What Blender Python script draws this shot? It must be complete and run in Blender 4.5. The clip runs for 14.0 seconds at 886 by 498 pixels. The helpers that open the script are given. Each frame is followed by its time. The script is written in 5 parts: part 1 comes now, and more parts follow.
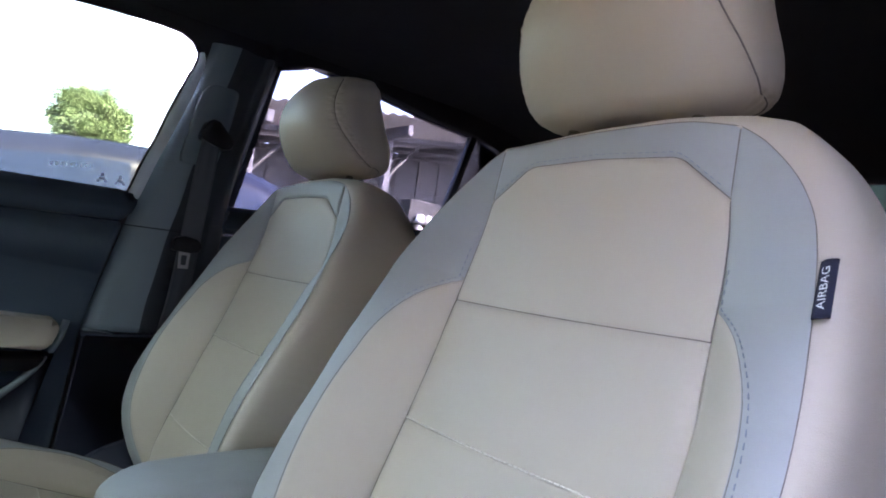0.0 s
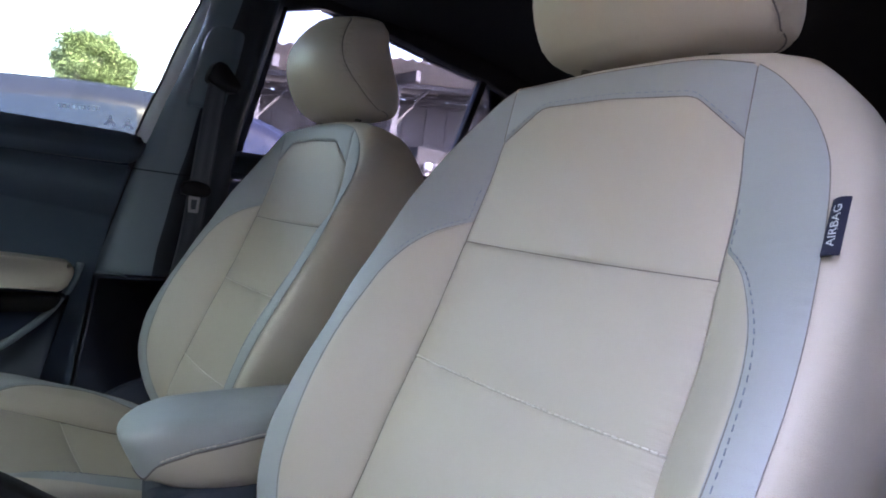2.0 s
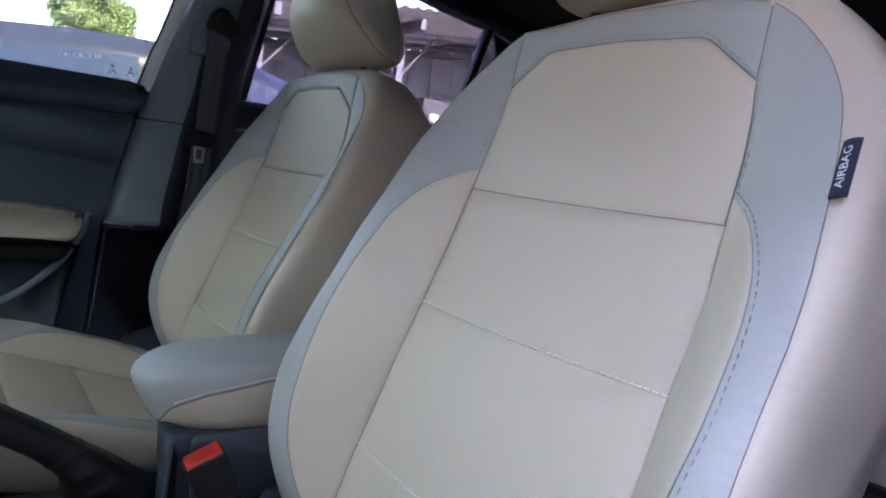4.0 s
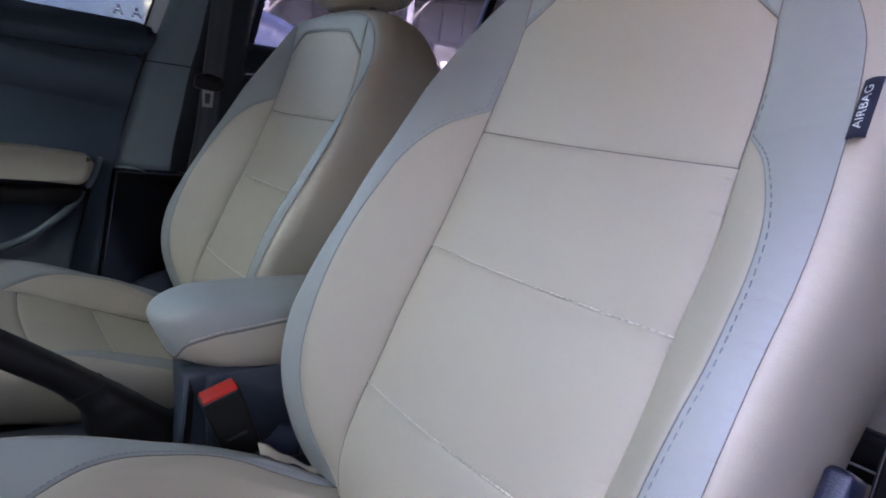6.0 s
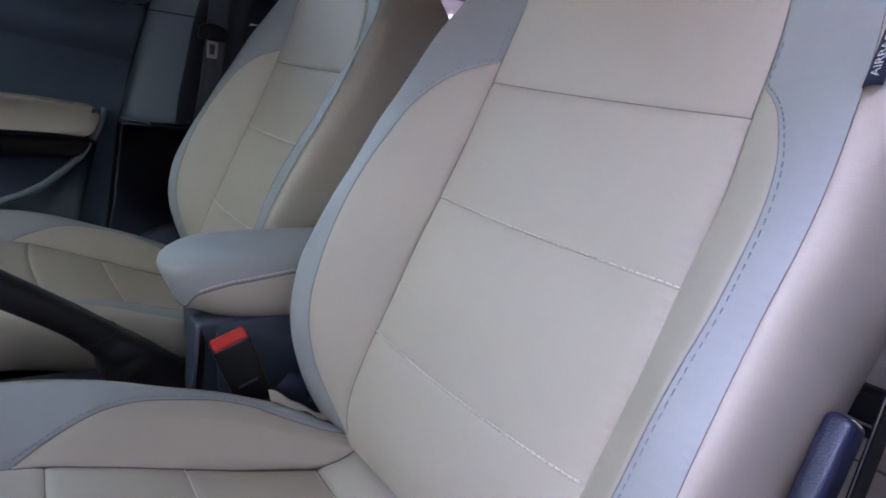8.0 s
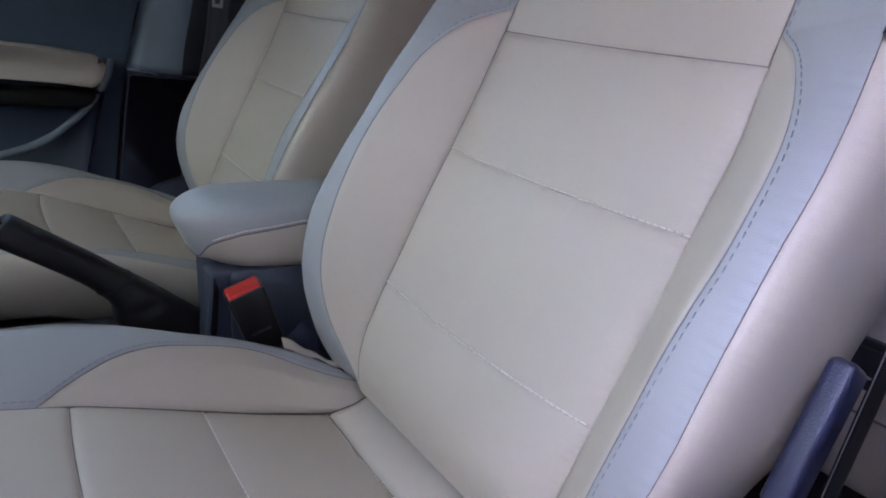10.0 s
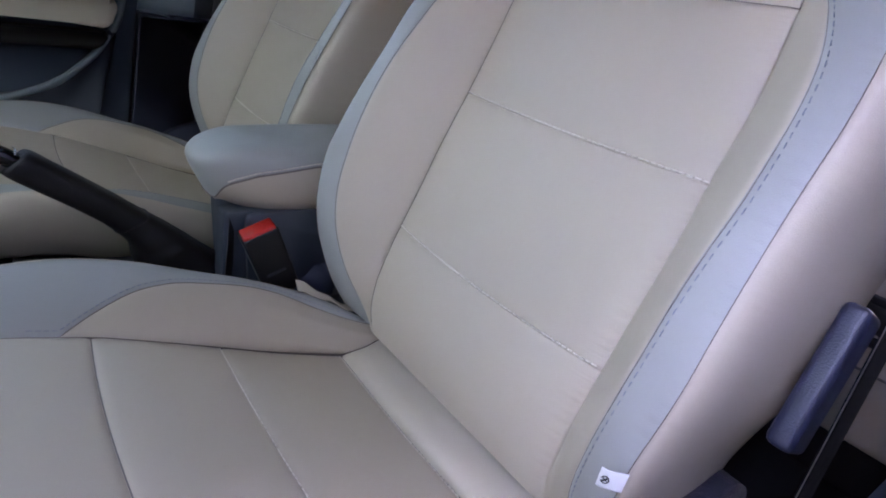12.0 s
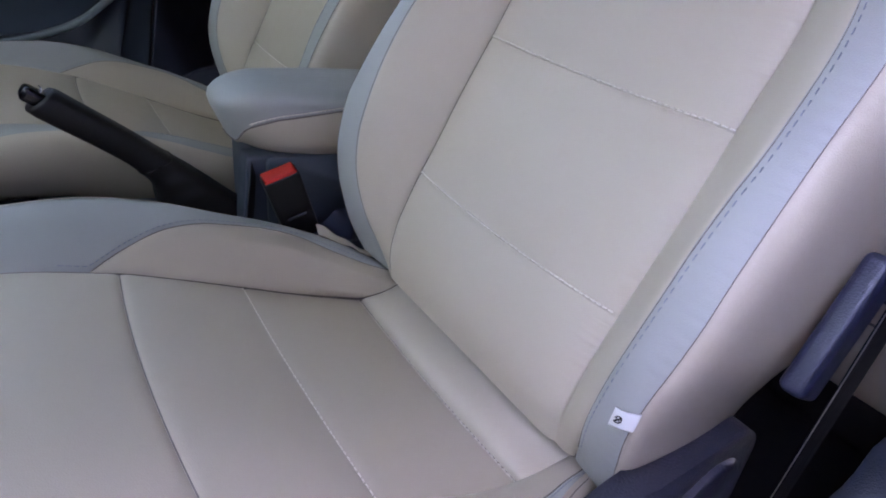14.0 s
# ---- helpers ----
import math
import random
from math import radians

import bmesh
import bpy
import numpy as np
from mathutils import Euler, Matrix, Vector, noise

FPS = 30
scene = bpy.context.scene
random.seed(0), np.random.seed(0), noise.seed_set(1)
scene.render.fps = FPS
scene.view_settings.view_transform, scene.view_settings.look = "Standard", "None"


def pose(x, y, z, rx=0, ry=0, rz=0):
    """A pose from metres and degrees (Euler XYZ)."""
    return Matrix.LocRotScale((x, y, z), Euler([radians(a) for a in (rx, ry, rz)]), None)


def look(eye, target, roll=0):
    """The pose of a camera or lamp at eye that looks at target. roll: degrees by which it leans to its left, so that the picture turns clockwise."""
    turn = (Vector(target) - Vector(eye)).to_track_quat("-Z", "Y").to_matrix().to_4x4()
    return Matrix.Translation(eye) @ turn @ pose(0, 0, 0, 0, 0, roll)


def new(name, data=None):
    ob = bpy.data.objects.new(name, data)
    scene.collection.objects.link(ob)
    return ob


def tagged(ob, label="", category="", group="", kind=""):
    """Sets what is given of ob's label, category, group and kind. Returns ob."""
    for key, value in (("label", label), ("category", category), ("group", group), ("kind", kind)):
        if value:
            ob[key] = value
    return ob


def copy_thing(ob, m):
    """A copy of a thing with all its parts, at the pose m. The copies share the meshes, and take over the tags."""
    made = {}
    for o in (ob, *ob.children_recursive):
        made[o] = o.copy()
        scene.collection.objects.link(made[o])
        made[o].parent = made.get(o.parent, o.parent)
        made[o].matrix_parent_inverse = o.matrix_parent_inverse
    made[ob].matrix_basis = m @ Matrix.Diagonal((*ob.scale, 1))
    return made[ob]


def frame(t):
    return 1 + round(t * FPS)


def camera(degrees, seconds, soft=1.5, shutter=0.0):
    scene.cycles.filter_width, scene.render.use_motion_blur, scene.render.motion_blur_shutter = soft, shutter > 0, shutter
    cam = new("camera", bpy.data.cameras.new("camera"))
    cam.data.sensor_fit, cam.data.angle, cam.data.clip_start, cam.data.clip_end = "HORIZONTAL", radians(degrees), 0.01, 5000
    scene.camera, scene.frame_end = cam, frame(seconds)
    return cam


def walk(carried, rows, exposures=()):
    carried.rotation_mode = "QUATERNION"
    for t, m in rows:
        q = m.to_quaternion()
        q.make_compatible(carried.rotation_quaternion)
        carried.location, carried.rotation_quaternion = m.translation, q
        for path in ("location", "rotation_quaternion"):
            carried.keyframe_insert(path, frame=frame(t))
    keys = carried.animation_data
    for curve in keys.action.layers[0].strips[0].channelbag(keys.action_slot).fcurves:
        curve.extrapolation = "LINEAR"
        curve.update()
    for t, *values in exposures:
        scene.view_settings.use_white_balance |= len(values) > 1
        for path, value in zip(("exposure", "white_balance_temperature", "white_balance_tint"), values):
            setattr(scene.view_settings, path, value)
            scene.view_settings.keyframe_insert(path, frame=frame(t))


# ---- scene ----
cam = camera(71.35, 14.0, soft=1.9)
walk(cam, [
    (0.0, pose(0.3806, -0.3572, 0.5165, 92.439, -7.173, 49.685)),
    (0.5, pose(0.3806, -0.3577, 0.5146, 90.890, -7.218, 49.795)),
    (1.0, pose(0.3807, -0.3580, 0.5125, 89.823, -7.285, 49.964)),
    (1.5, pose(0.3816, -0.3588, 0.5100, 88.743, -7.376, 50.166)),
    (2.0, pose(0.3823, -0.3609, 0.5077, 87.626, -7.426, 50.376)),
    (2.5, pose(0.3826, -0.3621, 0.5056, 86.601, -7.429, 50.381)),
    (3.0, pose(0.3829, -0.3617, 0.5039, 85.509, -7.390, 50.534)),
    (5.5, pose(0.3868, -0.3627, 0.4939, 79.815, -7.759, 51.577)),
    (6.0, pose(0.3871, -0.3639, 0.4919, 78.641, -7.891, 51.850)),
    (6.5, pose(0.3882, -0.3649, 0.4895, 77.628, -7.987, 52.098)),
    (7.0, pose(0.3878, -0.3666, 0.4878, 76.562, -8.087, 52.097)),
    (7.5, pose(0.3887, -0.3667, 0.4861, 75.585, -8.167, 52.283)),
    (8.0, pose(0.3888, -0.3678, 0.4846, 74.738, -8.254, 52.423)),
    (10.5, pose(0.3927, -0.3786, 0.4746, 69.658, -8.652, 53.279)),
    (11.0, pose(0.3931, -0.3809, 0.4702, 68.608, -8.953, 53.595)),
    (11.5, pose(0.3940, -0.3829, 0.4671, 67.636, -9.256, 53.888)),
    (12.0, pose(0.3948, -0.3838, 0.4648, 66.646, -9.442, 54.241)),
    (12.5, pose(0.3961, -0.3852, 0.4623, 65.580, -9.635, 54.610)),
    (13.0, pose(0.3976, -0.3868, 0.4605, 64.402, -9.829, 55.045)),
    (13.5, pose(0.3991, -0.3890, 0.4593, 63.121, -9.897, 55.507)),
    (14.0, pose(0.3991, -0.3903, 0.4587, 62.043, -9.886, 56.119)),
], [(0.0, 6.33, 7450, 37), (5.5, 6.19, 7400, 42), (14.0, 6.15, 7350, 47)])

# ---- world and sun ----
world = bpy.data.worlds.new("sky")
scene.world = world
world.use_nodes = True
wn = world.node_tree
sky = wn.nodes.new("ShaderNodeTexSky")
sky.sky_type, sky.sun_disc = "NISHITA", False
sky.sun_elevation, sky.sun_rotation = radians(46.9), radians(63)
sky.air_density, sky.dust_density, sky.ozone_density = 1.0, 2.0, 1.0
wn.nodes["Background"].inputs[1].default_value = 0.15
wn.links.new(sky.outputs[0], wn.nodes["Background"].inputs[0])
sun = new("sun", bpy.data.lights.new("sun", "SUN"))
sun.data.energy, sun.data.angle, sun.data.color = 4.0, radians(0.6), (1.0, 0.95, 0.87)
sun.matrix_world = look((8.0, 4.08, 9.6), (0, 0, 0))


# ---- materials ----
def mat(name, base, rough=0.5, metal=0.0, grain=0.0, grain_size=900.0, stain=0.12, stain_size=9.0, relief=0.0, relief_size=60.0,
        coat=0.0, spec=0.5, tint=None, cells=False):
    """A painted, moulded or sewn surface: base colour with soft stains, fine grain and shallow relief."""
    m = bpy.data.materials.new(name)
    m.use_nodes = True
    nt = m.node_tree
    b = nt.nodes["Principled BSDF"]
    b.inputs["Metallic"].default_value = metal
    b.inputs["Specular IOR Level"].default_value = spec
    b.inputs["Coat Weight"].default_value = coat
    co = nt.nodes.new("ShaderNodeTexCoord")
    big = nt.nodes.new("ShaderNodeTexNoise")
    big.inputs["Scale"].default_value, big.inputs["Detail"].default_value = stain_size, 5
    nt.links.new(co.outputs["Object"], big.inputs["Vector"])
    ramp = nt.nodes.new("ShaderNodeMix")
    ramp.data_type = "RGBA"
    other = tint or tuple(c * (1 - stain) for c in base)
    ramp.inputs[6].default_value = (*[min(1, c * (1 + stain * 0.5)) for c in base], 1)
    ramp.inputs[7].default_value = (*other, 1)
    nt.links.new(big.outputs[0], ramp.inputs[0])
    nt.links.new(ramp.outputs[2], b.inputs["Base Color"])
    rr = nt.nodes.new("ShaderNodeMapRange")
    rr.inputs["To Min"].default_value, rr.inputs["To Max"].default_value = max(0.02, rough - 0.08), min(1, rough + 0.08)
    fine = nt.nodes.new("ShaderNodeTexNoise")
    fine.inputs["Scale"].default_value = stain_size * 7
    nt.links.new(co.outputs["Object"], fine.inputs["Vector"])
    nt.links.new(fine.outputs[0], rr.inputs["Value"])
    nt.links.new(rr.outputs[0], b.inputs["Roughness"])
    last = None
    if grain:
        if cells:
            g = nt.nodes.new("ShaderNodeTexVoronoi")
            g.feature = "SMOOTH_F1"
            src = g.outputs["Distance"]
        else:
            g = nt.nodes.new("ShaderNodeTexNoise")
            g.inputs["Detail"].default_value = 3
            src = g.outputs[0]
        g.inputs["Scale"].default_value = grain_size
        nt.links.new(co.outputs["Object"], g.inputs["Vector"])
        bp = nt.nodes.new("ShaderNodeBump")
        bp.inputs["Strength"].default_value, bp.inputs["Distance"].default_value = grain, 0.0006
        nt.links.new(src, bp.inputs["Height"])
        last = bp
    if relief:
        w = nt.nodes.new("ShaderNodeTexNoise")
        w.inputs["Scale"].default_value, w.inputs["Detail"].default_value, w.inputs["Distortion"].default_value = relief_size, 4, 0.6
        nt.links.new(co.outputs["Object"], w.inputs["Vector"])
        bp = nt.nodes.new("ShaderNodeBump")
        bp.inputs["Strength"].default_value, bp.inputs["Distance"].default_value = relief, 0.002
        nt.links.new(w.outputs[0], bp.inputs["Height"])
        if last:
            nt.links.new(last.outputs[0], bp.inputs["Normal"])
        last = bp
    if last:
        nt.links.new(last.outputs[0], b.inputs["Normal"])
    return m


def glass(name, colour, gloss=0.06):
    """A thin tinted pane: clear, with a mirror gloss."""
    m = bpy.data.materials.new(name)
    m.use_nodes = True
    nt = m.node_tree
    nt.nodes.remove(nt.nodes["Principled BSDF"])
    t, g, x = nt.nodes.new("ShaderNodeBsdfTransparent"), nt.nodes.new("ShaderNodeBsdfGlossy"), nt.nodes.new("ShaderNodeMixShader")
    fr = nt.nodes.new("ShaderNodeFresnel")
    fr.inputs[0].default_value = 1.45
    t.inputs[0].default_value, g.inputs["Roughness"].default_value = (*colour, 1), 0.02
    nt.links.new(fr.outputs[0], x.inputs[0])
    nt.links.new(t.outputs[0], x.inputs[1])
    nt.links.new(g.outputs[0], x.inputs[2])
    nt.links.new(x.outputs[0], nt.nodes["Material Output"].inputs[0])
    return m


BEIGE = mat("beige_leather", (0.555, 0.48, 0.37), 0.46, grain=0.28, grain_size=1300, stain=0.05, relief=0.12, relief_size=35, cells=True)
GREY = mat("grey_leather", (0.375, 0.385, 0.36), 0.46, grain=0.28, grain_size=1300, stain=0.06, relief=0.12, relief_size=35, cells=True)
# Thread brown that also carries the painted shade of the seam creases.
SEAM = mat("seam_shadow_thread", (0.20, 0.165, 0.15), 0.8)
THREAD = mat("pale_thread", (0.80, 0.74, 0.64), 0.7)
BLUE_THREAD = mat("blue_grey_thread", (0.26, 0.29, 0.34), 0.7)
PLASTIC = mat("dark_slate_plastic", (0.024, 0.030, 0.046), 0.5, grain=0.5, grain_size=700, cells=True)
CONSOLE = mat("slate_console_plastic", (0.048, 0.060, 0.080), 0.5, grain=0.4, grain_size=800, cells=True)
GRAINED = mat("coarse_grained_plastic", (0.020, 0.022, 0.036), 0.45, spec=0.5, grain=1.0, grain_size=420, cells=True)
BLACK = mat("black_plastic", (0.007, 0.007, 0.008), 0.4, spec=0.35, grain=0.2, grain_size=900)
GLOSS = mat("glossy_black_plastic", (0.008, 0.008, 0.009), 0.12, stain=0.02)
LEVER = mat("dark_lever_plastic", (0.015, 0.019, 0.042), 0.42, grain=0.4, grain_size=800, cells=True)
RUBBER = mat("black_rubber", (0.008, 0.008, 0.009), 0.7)
LINING = mat("black_headlining_cloth", (0.013, 0.013, 0.015), 0.95, grain=0.6, grain_size=1500)
CARPET = mat("charcoal_carpet", (0.014, 0.014, 0.016), 0.95, grain=1.0, grain_size=900)
HIDE = mat("black_leather", (0.008, 0.0075, 0.008), 0.48, spec=0.35, grain=0.5, grain_size=900, relief=0.3, relief_size=50, cells=True)
WEB = mat("belt_webbing", (0.10, 0.105, 0.105), 0.75, grain=0.8, grain_size=1400)
DARKWEB = mat("black_belt_webbing", (0.006, 0.006, 0.007), 0.8, spec=0.2, grain=0.8, grain_size=1400)
CHROME = mat("chrome", (0.75, 0.75, 0.76), 0.14, metal=1.0, stain=0.02)
STEEL = mat("brushed_steel", (0.62, 0.62, 0.60), 0.32, metal=1.0)
RED = mat("red_button_plastic", (0.62, 0.02, 0.012), 0.22, coat=0.5, stain=0.08)
NAVY = mat("navy_woven_label", (0.012, 0.014, 0.040), 0.75, grain=0.8, grain_size=1800)
WHITE = mat("white_cloth_label", (0.80, 0.80, 0.80), 0.7, grain=0.4, grain_size=1500)
INK = mat("label_ink", (0.03, 0.03, 0.035), 0.7)
DOORCAP = mat("door_soft_trim", (0.058, 0.080, 0.102), 0.72, spec=0.3, grain=0.5, grain_size=800, cells=True)
# Pale trim whose colour is raised to hold the side light from the window.
LIT_TRIM = mat("lit_pale_trim", (0.76, 0.80, 0.79), 0.45, grain=0.3, grain_size=900)
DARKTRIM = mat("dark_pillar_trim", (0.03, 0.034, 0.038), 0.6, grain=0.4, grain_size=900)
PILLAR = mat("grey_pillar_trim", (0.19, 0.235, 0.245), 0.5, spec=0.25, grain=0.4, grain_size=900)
GLASS = glass("clear_green_glass", (0.32, 0.365, 0.335))
SCREEN = glass("green_windscreen_glass", (0.56, 0.60, 0.485))
TINTED = glass("violet_tinted_glass", (0.27, 0.285, 0.32))
REARGLASS = glass("green_rear_glass", (0.035, 0.045, 0.04))
FILM = mat("bluish_film", (0.10, 0.12, 0.17), 0.18, stain=0.2, relief=0.6, relief_size=70)
# Ochre chosen for the warm light that an added, unseen wall throws back.
BOUNCE_WALL = mat("ochre_bounce_wall", (0.11, 0.088, 0.046), 0.9, stain=0.2, stain_size=1.2, grain=0.6, grain_size=90)
# Dark grey for the added, unseen shading walls, so little light bounces back.
SHADE_WALL = mat("grey_shade_wall", (0.055, 0.055, 0.06), 0.9, stain=0.2, stain_size=1.2, grain=0.6, grain_size=90)
ETCH = mat("etched_white", (0.75, 0.78, 0.80), 0.6)
nt_ = ETCH.node_tree
lit, both = nt_.nodes.new("ShaderNodeBsdfTranslucent"), nt_.nodes.new("ShaderNodeMixShader")
lit.inputs[0].default_value, both.inputs[0].default_value = (0.8, 0.82, 0.85, 1), 0.8
nt_.links.new(nt_.nodes["Principled BSDF"].outputs[0], both.inputs[1])
nt_.links.new(lit.outputs[0], both.inputs[2])
nt_.links.new(both.outputs[0], nt_.nodes["Material Output"].inputs[0])
ETCHDARK = mat("etched_grey", (0.85, 0.88, 0.95), 0.6)
PAINT = mat("dark_metallic_car_paint", (0.010, 0.013, 0.026), 0.2, spec=0.08, stain=0.05)
CARGLASS = mat("dark_car_glass", (0.012, 0.020, 0.042), 0.12, spec=0.17, stain=0.05)
TYRE = mat("tyre_rubber", (0.02, 0.02, 0.02), 0.85)
SOIL = mat("dusty_ground", (0.065, 0.060, 0.053), 0.95, grain=1.0, grain_size=40, stain=0.35, stain_size=0.6, relief=1.0, relief_size=6)
TIMBER = mat("weathered_timber", (0.085, 0.088, 0.105), 0.85, stain=0.35, stain_size=3, grain=0.5, grain_size=120)
BOARD = mat("dark_shed_boards", (0.13, 0.14, 0.17), 0.85, stain=0.4, stain_size=2, grain=0.5, grain_size=80)
CUPBOARD = mat("dark_cupboard_paint", (0.010, 0.011, 0.015), 0.6, stain=0.3, stain_size=4, grain=0.3, grain_size=90)
SHEET = mat("corrugated_sheet", (0.72, 0.71, 0.72), 0.55, metal=0.0, stain=0.4, stain_size=1.5)
BARK = mat("bark", (0.10, 0.075, 0.055), 0.9, stain=0.4, stain_size=8, relief=1.0, relief_size=20)
LEAF = mat("leaf_green", (0.070, 0.105, 0.048), 0.6, spec=0.2, stain=0.5, stain_size=1.2, tint=(0.10, 0.145, 0.068))


# ---- mesh helpers ----
def empty(name, at=(0, 0, 0)):
    e = new(name)
    e.location = at
    e.empty_display_size = 0.05
    return e


def put(name, mesh, material, parent=None, label="", at=None):
    """Links a mesh as one object under a thing or a part."""
    mesh.materials.clear()
    mesh.materials.append(material)
    ob = new(name, mesh)
    if parent is not None:
        ob.parent = parent
    if at is not None:
        ob.location = at
    if label:
        tagged(ob, label)
    return ob


def part(name, bm, material, parent=None, label="", smooth=True):
    me = bpy.data.meshes.new(name)
    bmesh.ops.recalc_face_normals(bm, faces=bm.faces)
    bm.to_mesh(me)
    bm.free()
    for p in me.polygons:
        p.use_smooth = smooth
    return put(name, me, material, parent, label)


def grid_mesh(name, P, out=None, close_a=False, close_b=False):
    """A smooth quad mesh over the grid of points P[b][a]."""
    P = np.asarray(P, float)
    nb, na = P.shape[:2]
    f = []
    for j in range(nb if close_b else nb - 1):
        for i in range(na if close_a else na - 1):
            i2, j2 = (i + 1) % na, (j + 1) % nb
            f.append((j * na + i, j * na + i2, j2 * na + i2, j2 * na + i))
    if out is not None:
        c = np.cross(P[nb // 2, min(na // 2 + 1, na - 1)] - P[nb // 2, na // 2 - 1], P[min(nb // 2 + 1, nb - 1), na // 2] - P[nb // 2 - 1, na // 2])
        if c @ np.asarray(out) < 0:
            f = [q[::-1] for q in f]
    me = bpy.data.meshes.new(name)
    me.from_pydata(P.reshape(-1, 3).tolist(), [], f)
    for p in me.polygons:
        p.use_smooth = True
    me.update()
    return me


def table(rows):
    """A smooth curve through rows (key, x, y, ...), as a function of the key."""
    R = np.array(sorted(rows), float)
    k, Y = R[:, 0], R[:, 1:]
    s = np.gradient(Y, k, axis=0)

    def f(q):
        q = np.clip(np.asarray(q, float), k[0], k[-1])
        i = np.clip(np.searchsorted(k, q) - 1, 0, len(k) - 2)
        h = (k[i + 1] - k[i])
        t = ((q - k[i]) / h)[..., None]
        h = h[..., None]
        return ((2 * t**3 - 3 * t**2 + 1) * Y[i] + (t**3 - 2 * t**2 + t) * h * s[i]
                + (-2 * t**3 + 3 * t**2) * Y[i + 1] + (t**3 - t**2) * h * s[i + 1])
    return f


def line(points):
    """A broken line by arc length on 0..1."""
    Q = np.array(points, float)
    d = np.r_[0, np.cumsum(np.linalg.norm(np.diff(Q, axis=0), axis=1))]
    d /= d[-1]
    return lambda t: np.stack([np.interp(t, d, Q[:, i]) for i in range(3)], -1)


def smooth_line(points, n=60):
    """A rounded line through the points, by arc length on 0..1."""
    Q = np.array(points, float)
    Q = np.vstack([2 * Q[0] - Q[1], Q, 2 * Q[-1] - Q[-2]])
    out = []
    for i in range(1, len(Q) - 2):
        for t in np.linspace(0, 1, n, endpoint=False):
            a, b, c, d = Q[i - 1:i + 3]
            out.append(0.5 * (2 * b + (c - a) * t + (2 * a - 5 * b + 4 * c - d) * t * t + (3 * b - a - 3 * c + d) * t**3))
    out.append(Q[-2])
    return line(out)


def soft_steps(n, k=0.75):
    t = np.linspace(0, 1, n)
    return (1 - k) * t + k * (0.5 - 0.5 * np.cos(np.pi * t))


def patch(c0, c1, d0, d1, out, na=48, nb=48, bulge=0.0, sew=(0.004,) * 4, fall=0.0032, pucker=(0.0, 0.0), roll=(0.0, 0.0), fade=0.0):
    """A padded, sewn panel between four curves (bottom, top, left, right); its edges dip into the seams. Returns grid and normals."""
    a, b = soft_steps(na), soft_steps(nb)
    C0, C1, D0, D1 = c0(a), c1(a), d0(b), d1(b)
    A, Bq = a[None, :, None], b[:, None, None]
    P = ((1 - Bq) * C0[None] + Bq * C1[None] + (1 - A) * D0[:, None] + A * D1[:, None]
         - ((1 - A) * (1 - Bq) * C0[0] + A * (1 - Bq) * C0[-1] + (1 - A) * Bq * C1[0] + A * Bq * C1[-1]))
    out = np.asarray(out, float)

    def normals(P):
        n = np.cross(np.gradient(P, axis=1), np.gradient(P, axis=0))
        L = np.linalg.norm(n, axis=-1, keepdims=True)
        n = np.where(L > 1e-11, n / np.maximum(L, 1e-12), out)
        return np.where((n @ out)[..., None] < 0, -n, n) if (n @ out).mean() * 0 == 0 and abs((n @ out)).min() > 0.05 else n * np.sign((n @ out).mean())
    N = normals(P)
    la = np.concatenate([np.zeros((nb, 1)), np.cumsum(np.linalg.norm(np.diff(P, axis=1), axis=2), axis=1)], 1)
    lb = np.concatenate([np.zeros((1, na)), np.cumsum(np.linalg.norm(np.diff(P, axis=0), axis=2), axis=0)], 0)
    soft = lambda d: 1 - np.exp(-d / 0.022)
    h = bulge * soft(la) * soft(la[:, -1:] - la) * soft(lb) * soft(lb[-1:] - lb)
    for dist, depth in ((la, sew[0]), (la[:, -1:] - la, sew[1]), (lb, sew[2]), (lb[-1:] - lb, sew[3])):
        if depth:
            h = h - 0.75 * depth * np.exp(-(dist / fall) ** 1.3)
    for dist, deep in ((la, roll[0]), (la[:, -1:] - la, roll[1])):
        if deep:
            h = h - deep * np.exp(-(dist / 0.0085) ** 1.6) * (np.clip((1 - b) / fade, 0, 1)[:, None] if fade else 1)
    for dist, amp in ((la, pucker[0]), (la[:, -1:] - la, pucker[1])):
        if amp:
            tuck = np.array([noise.noise((d * 210, 1.7, amp * 5000)) + 0.6 * noise.noise((d * 520, 4.1, amp * 5000)) for d in lb[:, na // 2]])
            h = h + amp * tuck[:, None] * np.exp(-dist / 0.010) * (1 - np.exp(-dist / 0.0015))
    P = P + N * h[..., None]
    return P, normals(P)


def tube_into(bm, pts, r, k=5):
    """A thin round cord along the points."""
    pts = np.asarray(pts, float)
    keep = np.r_[True, np.linalg.norm(np.diff(pts, axis=0), axis=1) > 1e-6]
    pts = pts[keep]
    t = np.gradient(pts, axis=0)
    rings = []
    ref = np.array([0.31, 0.52, 0.79])
    for p, d in zip(pts, t):
        d = d / (np.linalg.norm(d) + 1e-12)
        e = np.cross(d, ref)
        e /= np.linalg.norm(e) + 1e-12
        g = np.cross(d, e)
        rings.append([bm.verts.new(p + r * (math.cos(2 * math.pi * i / k) * e + math.sin(2 * math.pi * i / k) * g)) for i in range(k)])
    for q, w in zip(rings[:-1], rings[1:]):
        for i in range(k):
            bm.faces.new((q[i], q[(i + 1) % k], w[(i + 1) % k], w[i]))
    for ring in (rings[0], rings[-1]):
        bm.faces.new(ring)


